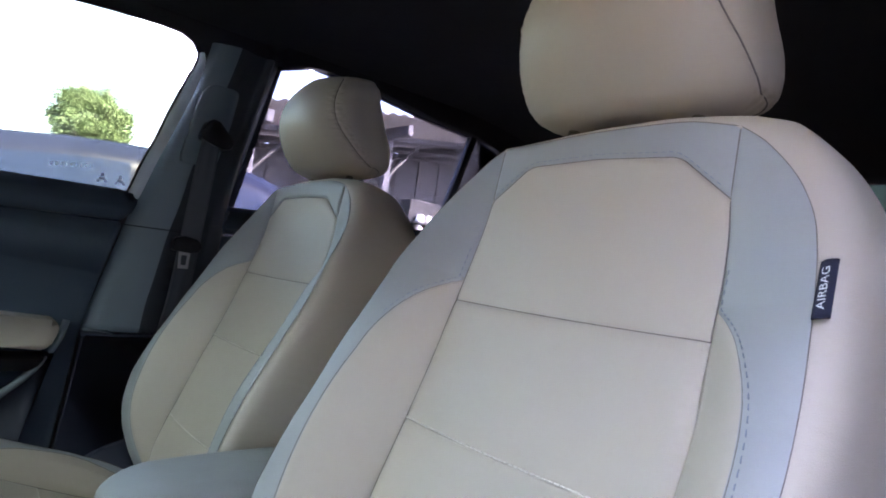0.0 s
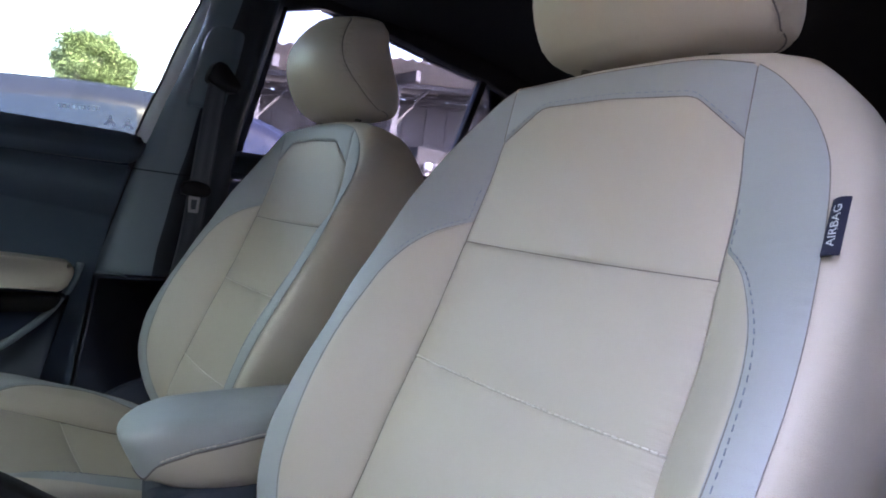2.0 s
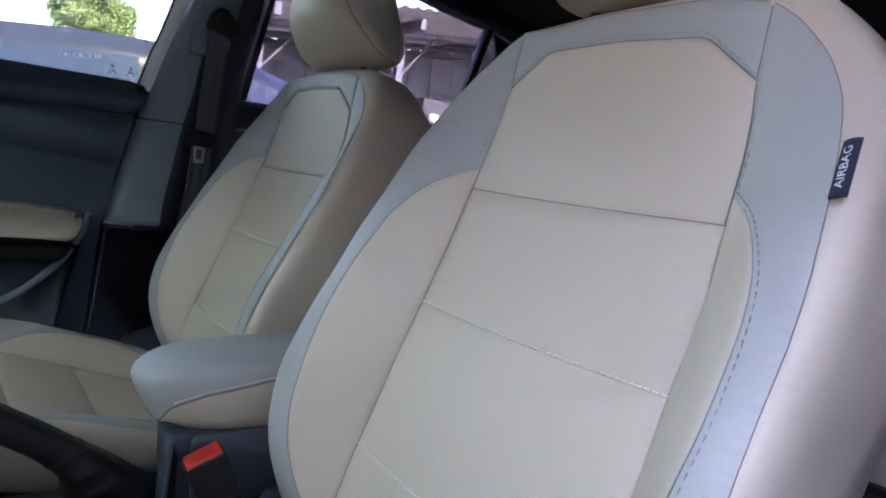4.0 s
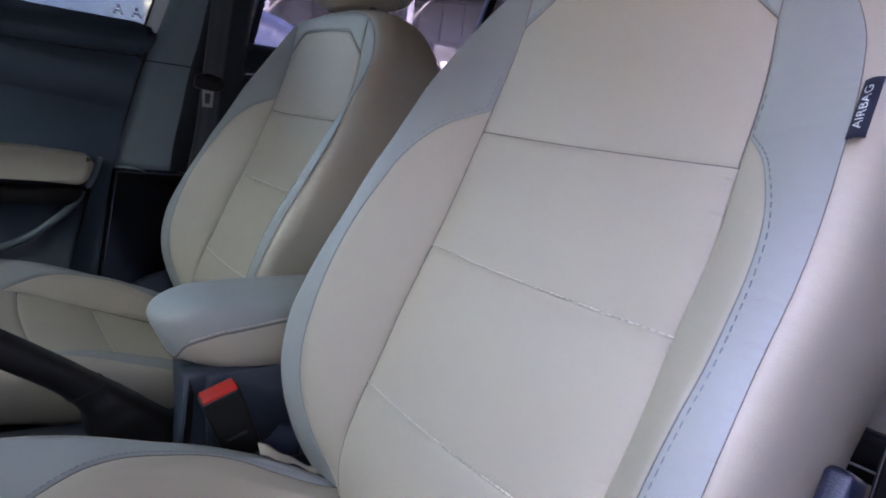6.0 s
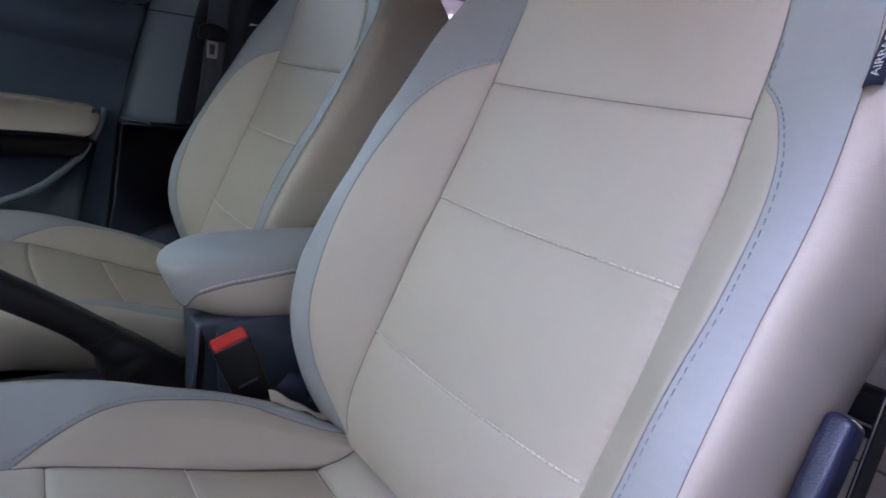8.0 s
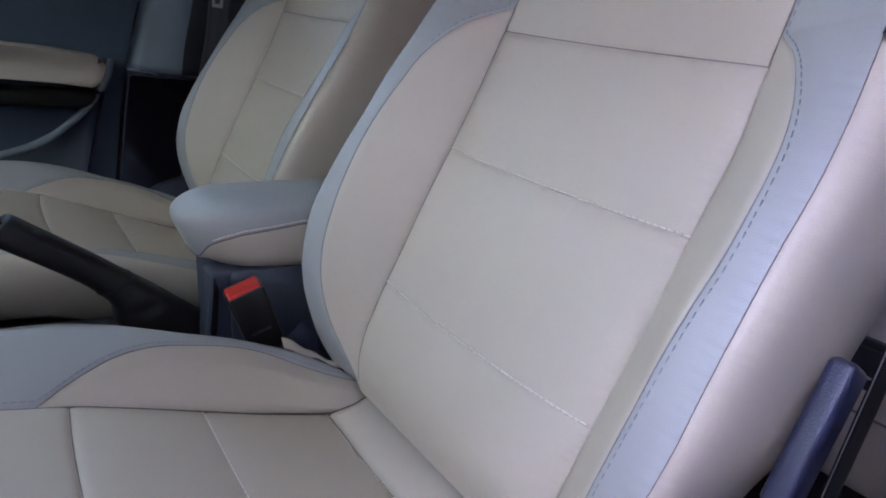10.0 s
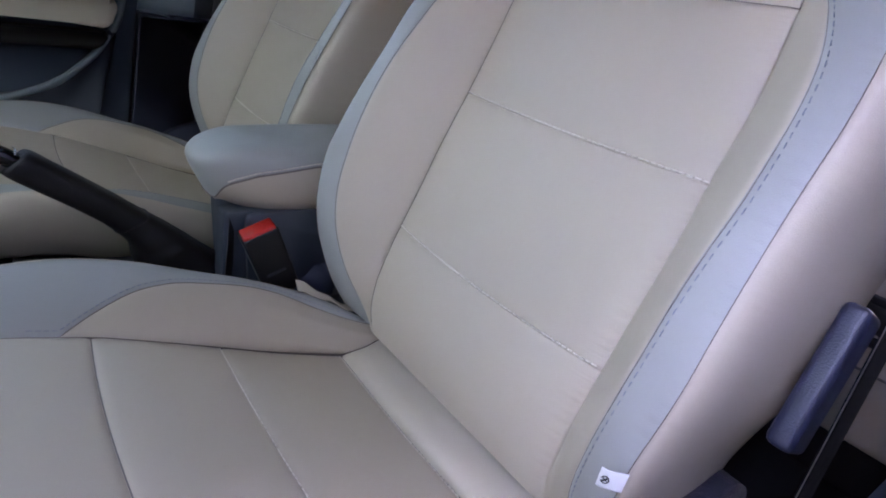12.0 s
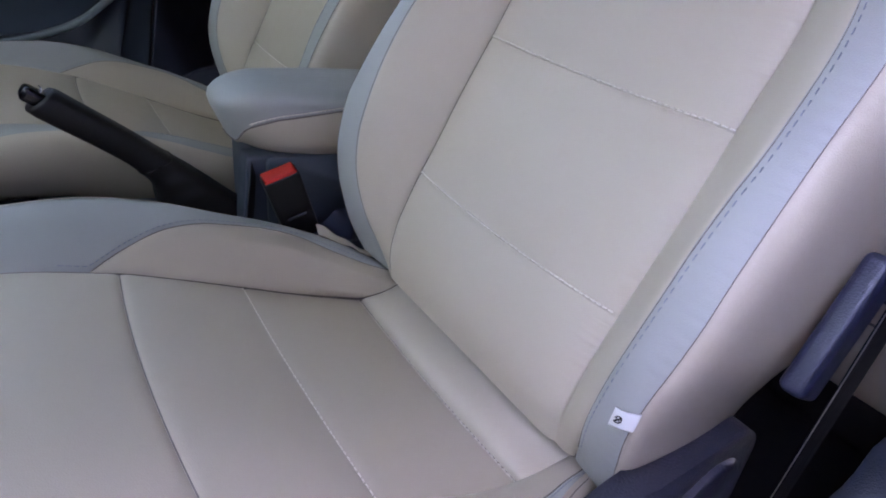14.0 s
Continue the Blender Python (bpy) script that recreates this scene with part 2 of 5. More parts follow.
def cord(name, lines, r, material, parent=None, label="", k=5):
    bm = bmesh.new()
    for pts in lines:
        tube_into(bm, pts, r, k)
    return part(name, bm, material, parent, label)


def stitches(name, runs, material, parent, length=0.0044, gap=0.0020, r=0.0010):
    """Sewing thread: short raised dashes along each run (points, normals)."""
    bm = bmesh.new()
    for pts, nor in runs:
        pts, nor = np.asarray(pts, float), np.asarray(nor, float)
        d = np.r_[0, np.cumsum(np.linalg.norm(np.diff(pts, axis=0), axis=1))]
        at = lambda q, S: np.array([np.interp(q, d, S[:, i]) for i in range(3)])
        q = 0.001
        while q + length < d[-1]:
            l = length * random.uniform(0.85, 1.1)
            a, m, b = at(q, pts), at(q + l / 2, pts), at(q + l, pts)
            n = at(q + l / 2, nor)
            tube_into(bm, [a - n * r * 0.4, a + n * r * 0.5, m + n * r * 1.0, b + n * r * 0.5, b - n * r * 0.4], r, 4)
            q += l + gap * random.uniform(0.8, 1.2)
    return tagged(part(name, bm, material, parent), kind="stuff")


def inset(P, N, side, dist):
    """The run on a panel at a distance from one of its edges ('l', 'r', 'b', 't')."""
    if side in "lr":
        G, M = (P, N) if side == "l" else (P[:, ::-1], N[:, ::-1])
    else:
        G, M = np.swapaxes(P, 0, 1), np.swapaxes(N, 0, 1)
        if side == "t":
            G, M = G[:, ::-1], M[:, ::-1]
    pts, nor = [], []
    for row, nr in zip(G, M):
        d = np.r_[0, np.cumsum(np.linalg.norm(np.diff(row, axis=0), axis=1))]
        if d[-1] < dist * 1.5:
            continue
        pts.append([np.interp(dist, d, row[:, i]) for i in range(3)])
        nor.append([np.interp(dist, d, nr[:, i]) for i in range(3)])
    return pts, nor


def box_bm(x0, x1, y0, y1, z0, z1, bevel=0.0, seg=3):
    bm = bmesh.new()
    bmesh.ops.create_cube(bm, size=1, matrix=Matrix.Translation(((x0 + x1) / 2, (y0 + y1) / 2, (z0 + z1) / 2)) @ Matrix.Diagonal((x1 - x0, y1 - y0, z1 - z0, 1)))
    if bevel:
        bmesh.ops.bevel(bm, geom=bm.edges[:], offset=bevel, segments=seg, affect="EDGES", profile=0.5)
    return bm


def plate_bm(poly, x0, x1, bevel=0.0, seg=3):
    """A plate with the outline poly in (y, z), from x0 to x1; its edges on the x1 side are rounded."""
    bm = bmesh.new()
    a = [bm.verts.new((x0, y, z)) for y, z in poly]
    b = [bm.verts.new((x1, y, z)) for y, z in poly]
    bm.faces.new(a)
    top = bm.faces.new(b)
    n = len(poly)
    for i in range(n):
        bm.faces.new((a[i], a[(i + 1) % n], b[(i + 1) % n], b[i]))
    if bevel:
        bmesh.ops.bevel(bm, geom=list(top.edges), offset=bevel, segments=seg, affect="EDGES", profile=0.5)
    return bm


def rounded(poly, r=0.02, n=5):
    """Rounds the corners of an outline."""
    out = []
    k = len(poly)
    for i in range(k):
        p, c, q = (np.array(poly[j % k], float) for j in (i - 1, i, i + 1))
        a, b = p - c, q - c
        la, lb = np.linalg.norm(a), np.linalg.norm(b)
        s = min(r, la * 0.45, lb * 0.45)
        A, Bp = c + a / la * s, c + b / lb * s
        for t in np.linspace(0, 1, n):
            out.append(tuple((1 - t) ** 2 * A + 2 * t * (1 - t) * c + t * t * Bp))
    return out


# ---- front seats ----
RECLINE = radians(22)
UP_BACK = np.array([0, math.sin(RECLINE), math.cos(RECLINE)])
FACE = np.array([0, -math.cos(RECLINE), math.sin(RECLINE)])
BACK_AT = np.array([0, 0, 0.2])
CUSH_AT = np.array([0, -0.055, 0.018])
CUSH_FWD = np.array([0, -0.930, 0.368])
CUSH_UP = np.array([0, 0.368, 0.930])


def on_back(u, v, n):
    return np.array([1.0, 0, 0]) * np.asarray(u)[..., None] + BACK_AT + np.asarray(v)[..., None] * UP_BACK + np.asarray(n)[..., None] * FACE


def on_cushion(u, s, m):
    return np.array([1.0, 0, 0]) * np.asarray(u)[..., None] + CUSH_AT + np.asarray(s)[..., None] * CUSH_FWD + np.asarray(m)[..., None] * CUSH_UP


# seams of the backrest: height along the back -> half width, height off the back's plane
B_PANEL = table([(-0.135, 0.150, -0.034), (-0.105, 0.151, -0.016), (-0.075, 0.152, -0.007), (-0.03, 0.153, -0.003), (0.05, 0.154, -0.003), (0.10, 0.155, -0.003),
                 (0.17, 0.153, -0.003), (0.25, 0.153, -0.003), (0.29, 0.151, 0.0), (0.338, 0.149, 0.003), (0.373, 0.147, 0.006), (0.402, 0.144, 0.010), (0.434, 0.140, 0.018),
                 (0.497, 0.138, 0.034)])
B_WING = table([(-0.135, 0.170, -0.046), (-0.125, 0.173, -0.036), (-0.082, 0.187, 0.012), (-0.041, 0.198, 0.043), (0.003, 0.206, 0.061), (0.045, 0.210, 0.068), (0.085, 0.212, 0.071),
                (0.123, 0.214, 0.070), (0.151, 0.2155, 0.067), (0.191, 0.2145, 0.061), (0.221, 0.212, 0.055), (0.245, 0.2085, 0.051), (0.267, 0.202, 0.045),
                (0.292, 0.190, 0.036), (0.312, 0.177, 0.025), (0.326, 0.164, 0.014), (0.339, 0.149, 0.003)])
B_PIPE = table([(-0.135, 0.222, -0.035), (-0.12, 0.225, -0.016), (-0.099, 0.228, 0.007), (-0.083, 0.230, 0.021), (-0.059, 0.233, 0.040), (-0.025, 0.239, 0.058), (0.013, 0.245, 0.068),
                (0.044, 0.2475, 0.072), (0.067, 0.247, 0.072), (0.11, 0.246, 0.070), (0.171, 0.244, 0.063), (0.224, 0.2435, 0.057), (0.265, 0.240, 0.051), (0.305, 0.235, 0.047),
                (0.345, 0.229, 0.043), (0.385, 0.220, 0.036), (0.408, 0.213, 0.033), (0.427, 0.204, 0.031), (0.448, 0.191, 0.030), (0.467, 0.175, 0.030), (0.484, 0.157, 0.032),
                (0.497, 0.138, 0.034)])


def span(T, v0, v1, side, warp=None):
    """A seam of the backrest from height v0 to v1, on one side."""
    def f(t):
        v = v0 + (v1 - v0) * np.asarray(t, float)
        q = T(v)
        return on_back(side * q[..., 0], v, q[..., 1])
    return f


def across(v, sag, n0=None):
    """A seam across the backrest's middle panel, hanging a little in the middle."""
    q = B_PANEL(np.array(v))

    def f(t):
        t = np.asarray(t, float)
        return on_back(q[0] * (2 * t - 1), v - sag * 4 * t * (1 - t), np.full(t.shape, q[1] if n0 is None else n0))
    return f


def point(p):
    return lambda t: np.repeat(np.asarray(p, float)[None], len(t), 0)


TOP_EDGE = smooth_line([on_back(*np.array(p)) for p in ((-0.138, 0.497, 0.034), (-0.088, 0.500, 0.035), (-0.03, 0.505, 0.036), (0.03, 0.507, 0.036), (0.088, 0.507, 0.035), (0.138, 0.497, 0.034))])
YOKE = line([on_back(*np.array(p)) for p in ((-0.140, 0.434, 0.018), (-0.096, 0.467, 0.028), (-0.090, 0.4705, 0.029), (-0.082, 0.4725, 0.0295), (0, 0.476, 0.030),
                                             (0.082, 0.4725, 0.0295), (0.090, 0.4705, 0.029), (0.096, 0.467, 0.028), (0.140, 0.434, 0.018))])


def backrest(seat):
    core_rows = []
    vs = np.linspace(-0.13, 0.497, 300)
    right = np.c_[B_PIPE(vs)[:, 0], vs, B_PIPE(vs)[:, 1]]
    tt = np.linspace(0, 1, 130)[1:-1]
    top = np.array([[(q - BACK_AT)[0], (q - BACK_AT) @ UP_BACK, (q - BACK_AT) @ FACE] for q in TOP_EDGE(1 - tt)])
    left = right[::-1] * [-1, 1, 1]
    K = np.vstack([right, top, left])
    d = np.gradient(K[:, :2], axis=0)
    o = np.c_[d[:, 1], -d[:, 0]]
    o /= np.linalg.norm(o, axis=1, keepdims=True)
    for _ in range(90):
        o[1:-1] = (o[:-2] + 2 * o[1:-1] + o[2:]) / 4
        o /= np.linalg.norm(o, axis=1, keepdims=True)
    deep = np.interp(K[:, 1], [-0.13, -0.05, 0.05, 0.22, 0.45, 0.507], [0.14, 0.19, 0.235, 0.245, 0.170, 0.125])
    lift = np.interp(K[:, 1], [-0.13, -0.02, 0.12], [0.42, 0.25, 0.0])
    swell = np.interp(K[:, 1], [-0.13, 0.0, 0.12, 0.40, 0.46, 0.485, 0.507], [0.015, 0.025, 0.037, 0.060, 0.072, 0.069, 0.030])
    swell = swell * np.interp(K[:, 0], [-0.12, 0.05], [0.45, 1.0])
    pucker = np.array([noise.noise((p[0] * 160, p[1] * 160, 3.0)) + 0.6 * noise.noise((p[0] * 380, p[1] * 380, 9.0)) for p in K])
    fold = np.array([noise.noise((p[0] * 30, p[1] * 30, 5.0)) for p in K])
    for tau in np.concatenate([[0, 0.006, 0.02, 0.04], np.linspace(0.07, 0.93, 22), [0.96, 0.985, 1.0]]):
        off = -0.0035 * math.exp(-tau / 0.015) + swell * (0.38 - 0.38 * math.exp(-tau / 0.04) + 0.24 * math.sin(0.5 * math.pi * min(1, tau / 0.6))) * math.cos(1.45 * tau ** 2.4) + 0.0009 * pucker * math.exp(-tau / 0.035) * (1 - math.exp(-tau / 0.01)) + 0.0005 * fold * math.sin(math.pi * tau) - 0.012 * max(0, (tau - 0.75) / 0.25) ** 2
        core_rows.append(on_back(K[:, 0] + o[:, 0] * off, K[:, 1] + o[:, 1] * off + deep * tau * lift, K[:, 2] - deep * tau - 0.0032 * math.exp(-tau / 0.004)))
    core_rows = np.array(core_rows)
    n = core_rows.shape[1]
    last = core_rows[-1]
    for k in (0.15, 0.45, 0.8, 1.0):
        mid = (last + last[::-1]) / 2
        core_rows = np.concatenate([core_rows, (last * (1 - k) + mid * k - FACE * 0.012 * k)[None]])
    rest = put("backrest", grid_mesh("backrest", core_rows, None), BEIGE, seat)
    threads, runs, blue = [], [], []

    def panel(name, material, label, *args, **kw):
        P, N = patch(*args, **kw)
        put(name, grid_mesh(name, P, FACE), material, rest, label)
        return P, N

    # dark foam and backing cloth under the covers
    vv = np.linspace(-0.13, 0.49, 60)
    cols = [(B_PIPE(vv), -1), (np.where((vv < 0.339)[:, None], B_WING(vv), B_PANEL(vv)), -1), (B_PANEL(vv), -1), (B_PANEL(vv), 1), (np.where((vv < 0.339)[:, None], B_WING(vv), B_PANEL(vv)), 1), (B_PIPE(vv), 1)]
    under = np.stack([on_back(s * q[:, 0], vv, q[:, 1] - 0.0060) for q, s in cols], 1)
    put("foam", grid_mesh("foam", under, FACE), BEIGE, rest, "backing cloth under the covers")
    L, R_ = -1, 1
    # middle: head panel and three quilted fields
    P, N = panel("upper_panel", BEIGE, "smooth beige leather shoulder panel", across(0.3135, 0.002), YOKE, span(B_PANEL, 0.3135, 0.434, L), span(B_PANEL, 0.3135, 0.434, R_), FACE,
                 na=70, nb=60, bulge=0.0015, sew=(0.0022, 0.0022, 0.002, 0.0022))
    threads += [P[0], P[-1], P[:, 0], P[:, -1]]
    P, N = panel("middle_panel", BEIGE, "beige leather backrest field", across(0.170, 0.003), across(0.3135, 0.002), span(B_PANEL, 0.170, 0.3135, L), span(B_PANEL, 0.170, 0.3135, R_), FACE,
                 na=70, nb=140, bulge=0.0028, sew=(0.0022, 0.0022, 0.0014, 0.002), pucker=(0.0002, 0.0009), roll=(0.0, 0.0032), fade=0.35)
    threads += [P[:, 0]]
    runs.append(inset(P, N, "b", 0.0026))
    P, N = panel("middle_panel", BEIGE, "beige leather backrest field", across(0.0, 0.006), across(0.170, 0.003), span(B_PANEL, 0.0, 0.170, L), span(B_PANEL, 0.0, 0.170, R_), FACE,
                 na=70, nb=140, bulge=0.0034, sew=(0.0022, 0.0022, 0.0014, 0.0014), pucker=(0.0002, 0.0009), roll=(0.0, 0.0032))
    threads += [P[:, 0]]
    runs.append(inset(P, N, "b", 0.0026))
    P, N = panel("lower_panel", BEIGE, "beige leather backrest foot", across(-0.135, 0.0, -0.036), across(0.0, 0.006), span(B_PANEL, -0.135, 0.0, L), span(B_PANEL, -0.135, 0.0, R_), FACE,
                 na=70, nb=110, bulge=0.0034, sew=(0.002, 0.002, 0.0, 0.0014), pucker=(0.0002, 0.0010), roll=(0.0, 0.0028))
    threads += [P[18:, 0]]
    # yoke over the top
    P, N = panel("yoke", GREY, "grey leather yoke", YOKE, TOP_EDGE, line([on_back(*np.array(p)) for p in ((-0.140, 0.434, 0.018), (-0.138, 0.497, 0.034))]),
                 line([on_back(*np.array(p)) for p in ((0.140, 0.434, 0.018), (0.138, 0.497, 0.034))]), FACE, na=90, nb=26, bulge=0.003, sew=(0.002, 0.002, 0.003, 0.002))
    threads += [P[:, 0], P[:, -1], P[-1]]
    p, q = inset(P, N, "b", 0.0055)
    blue.append((p[4:-4], q[4:-4]))
    for s in (L, R_):
        # beige wing inside, grey wing outside
        P, N = panel(
            "inner_bolster", BEIGE, "beige leather side bolster",
            line([span(B_PANEL, -0.135, 0, s)(np.array([0.0]))[0], span(B_WING, -0.135, 0, s)(np.array([0.0]))[0]]),
            point(span(B_WING, 0.339, 0.339, s)(np.array([0.0]))[0]),
            span(B_PANEL, -0.135, 0.339, s), span(B_WING, -0.135, 0.339, s), FACE + np.array([-s * 0.8, 0, 0]), na=44, nb=120, bulge=0.003, sew=(0.001, 0.0025, 0, 0), roll=(0.0040 if s > 0 else 0.0, 0.0), fade=0.18)
        threads.append(P[10:-2, -1])

        def inner(t, s=s):
            v = -0.135 + (0.497 + 0.135) * np.asarray(t, float)
            q = np.where((v < 0.339)[..., None], B_WING(v), B_PANEL(v))
            return on_back(s * q[..., 0], v, q[..., 1])
        P, N = panel("outer_bolster", GREY, "grey leather outer bolster",
                     line([inner(np.array([0.0]))[0], span(B_PIPE, -0.135, 0, s)(np.array([0.0]))[0]]), point(inner(np.array([1.0]))[0]),
                     inner, span(B_PIPE, -0.135, 0.497, s), FACE + np.array([s * 0.3, 0, 0]), na=40, nb=420, bulge=0.0030, sew=(0.0022, 0.0010, 0, 0), pucker=(0.0003, 0.0006))
        cord("seam", [(P + N * 0.0002)[12:-1, -1]], 0.00035, SEAM, rest)
        p, q = inset(P, N, "l", 0.0065)
        k0, k1 = int(len(p) * (0.10 if s > 0 else 0.62)), int(len(p) * 0.76)
        blue.append((p[k0:k1], q[k0:k1]))
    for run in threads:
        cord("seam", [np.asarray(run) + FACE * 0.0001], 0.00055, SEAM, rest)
    for row in runs:
        stitches("pleat_stitching", [row], THREAD, rest, length=0.0042, gap=0.0023, r=0.00095)
    for row in blue:
        stitches("wing_stitching", [row], BLUE_THREAD, rest, length=0.0042, gap=0.0042, r=0.0005)
    return rest


def headrest(seat):
    """A padded block, drawn in at the top, bowed at the front, with a seam round each cheek."""
    lo = table([(0.0, 0.178, 0.234, 0.100), (0.04, 0.158, 0.253, 0.119), (0.10, 0.143, 0.263, 0.131), (0.18, 0.131, 0.266, 0.136), (0.28, 0.120, 0.264, 0.137), (0.5, 0.104, 0.250, 0.131), (0.72, 0.105, 0.236, 0.125),
                (0.9, 0.122, 0.225, 0.115), (0.97, 0.134, 0.208, 0.103), (1.0, 0.140, 0.182, 0.087)])
    def skin(k, a):
        yf, yr, w = lo(np.array(k))
        c, s = np.cos(a), np.sin(a)
        e = 2 / 4.35
        x = np.sign(c) * np.abs(c) ** e * w
        y = np.sign(s) * np.abs(s) ** e
        y = (yf + yr) / 2 + y * (yr - yf) / 2 + 0.026 * (x / w) ** 2 * (0.5 - 0.5 * y)
        z = 0.700 + 0.175 * k + 0.0238 * np.clip((y - 0.1) / 0.12, -0.3, 1) * k - 0.006 * (x / w) ** 2 * k
        return np.stack([x, y, z], -1)
    zz = np.concatenate([[0, 0.012, 0.03], np.linspace(0.06, 0.94, 90), [0.955, 0.968, 0.98, 0.99, 1.0]])
    # finer steps at the rounded corners
    th = np.linspace(0, 2 * math.pi, 321)[:-1]
    th = th - 0.16 * np.sin(4 * th)
    rows = np.array([skin(k, th) for k in zz])
    P = np.concatenate([rows[:1] * 0 + rows[0].mean(0), rows, rows[-1:] * 0 + rows[-1].mean(0) + [0, 0, 0.002]])
    # seam line on each cheek
    ks = np.linspace(0.02, 0.98, 110)
    ang = table([(0, 26), (0.06, 6), (0.15, -14), (0.3, -31), (0.5, -42), (0.75, -48), (1.0, -51)])(ks)[:, 0]
    lines = [np.array([skin(k, np.radians(a if s > 0 else 180 - a)) for k, a in zip(ks, ang)]) for s in (-1, 1)]
    d2 = np.min([((P[:, :, None] - run[None, None]) ** 2).sum(-1).min(-1) for run in lines], 0)
    N = np.cross(np.roll(P, -1, 1) - np.roll(P, 1, 1), np.gradient(P, axis=0))
    N /= np.linalg.norm(N, axis=-1, keepdims=True) + 1e-9
    cen = P.mean((0, 1))
    N *= np.sign(((P - cen) * N).sum(-1, keepdims=True))
    rip = np.array([[noise.noise((0, q[1] * 130, q[2] * 260)) for q in row] for row in P])
    P = P + N * (0.0017 * rip * np.exp(-d2 / 0.015 ** 2) - 0.0020 * np.exp(-d2 / 0.003 ** 2))[..., None]
    head = put("headrest", grid_mesh("headrest", P, None, close_a=True), BEIGE, seat, "beige leather headrest")
    bm = bmesh.new()
    bm.from_mesh(head.data)
    bmesh.ops.recalc_face_normals(bm, faces=bm.faces)
    bm.to_mesh(head.data)
    bm.free()
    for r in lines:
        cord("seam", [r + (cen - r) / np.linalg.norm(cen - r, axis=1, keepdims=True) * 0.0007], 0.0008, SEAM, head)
    for x in (-0.075, 0.075):
        bm = bmesh.new()
        tube_into(bm, [(x, 0.190, 0.640), (x, 0.193, 0.66), (x, 0.200, 0.70)], 0.0065, 16)
        part("post", bm, CHROME, head, "chrome headrest post")
        bm = bmesh.new()
        tube_into(bm, [(x, 0.184, 0.648), (x, 0.186, 0.668), (x, 0.1865, 0.670)], 0.014, 18)
        part("collar", bm, BLACK, head, "black plastic post collar")
    return head


C_PANEL = table([(-0.07, 0.158, 0.046), (-0.03, 0.158, 0.030), (0.0, 0.162, 0.0115), (0.012, 0.1635, 0.0088), (0.03, 0.164, 0.0068), (0.06, 0.163, 0.0048), (0.10, 0.160, 0.0040), (0.164, 0.155, 0.0045), (0.24, 0.152, 0.003), (0.283, 0.152, 0.0), (0.308, 0.152, -0.004), (0.36, 0.152, -0.014),
                 (0.42, 0.152, -0.036), (0.46, 0.152, -0.066)])
C_WING = table([(-0.16, 0.160, 0.030), (-0.09, 0.168, 0.050), (-0.05, 0.176, 0.053), (-0.02, 0.183, 0.0505), (0.0, 0.188, 0.050), (0.02, 0.194, 0.0503), (0.04, 0.2005, 0.0508), (0.06, 0.206, 0.0525), (0.085, 0.210, 0.055), (0.117, 0.211, 0.056), (0.17, 0.209, 0.051), (0.218, 0.203, 0.043), (0.25, 0.192, 0.032), (0.28, 0.175, 0.014),
                (0.308, 0.152, -0.004)])
C_PIPE = table([(-0.16, 0.168, 0.020), (-0.09, 0.176, 0.046), (-0.05, 0.184, 0.052), (-0.02, 0.194, 0.0556), (0.0, 0.2005, 0.0577), (0.03, 0.211, 0.0595), (0.06, 0.223, 0.059), (0.085, 0.233, 0.056), (0.12, 0.243, 0.052), (0.169, 0.244, 0.048), (0.25, 0.245, 0.042), (0.287, 0.244, 0.036), (0.32, 0.243, 0.027), (0.35, 0.241, 0.0155),
                (0.40, 0.236, -0.010), (0.46, 0.225, -0.060)])


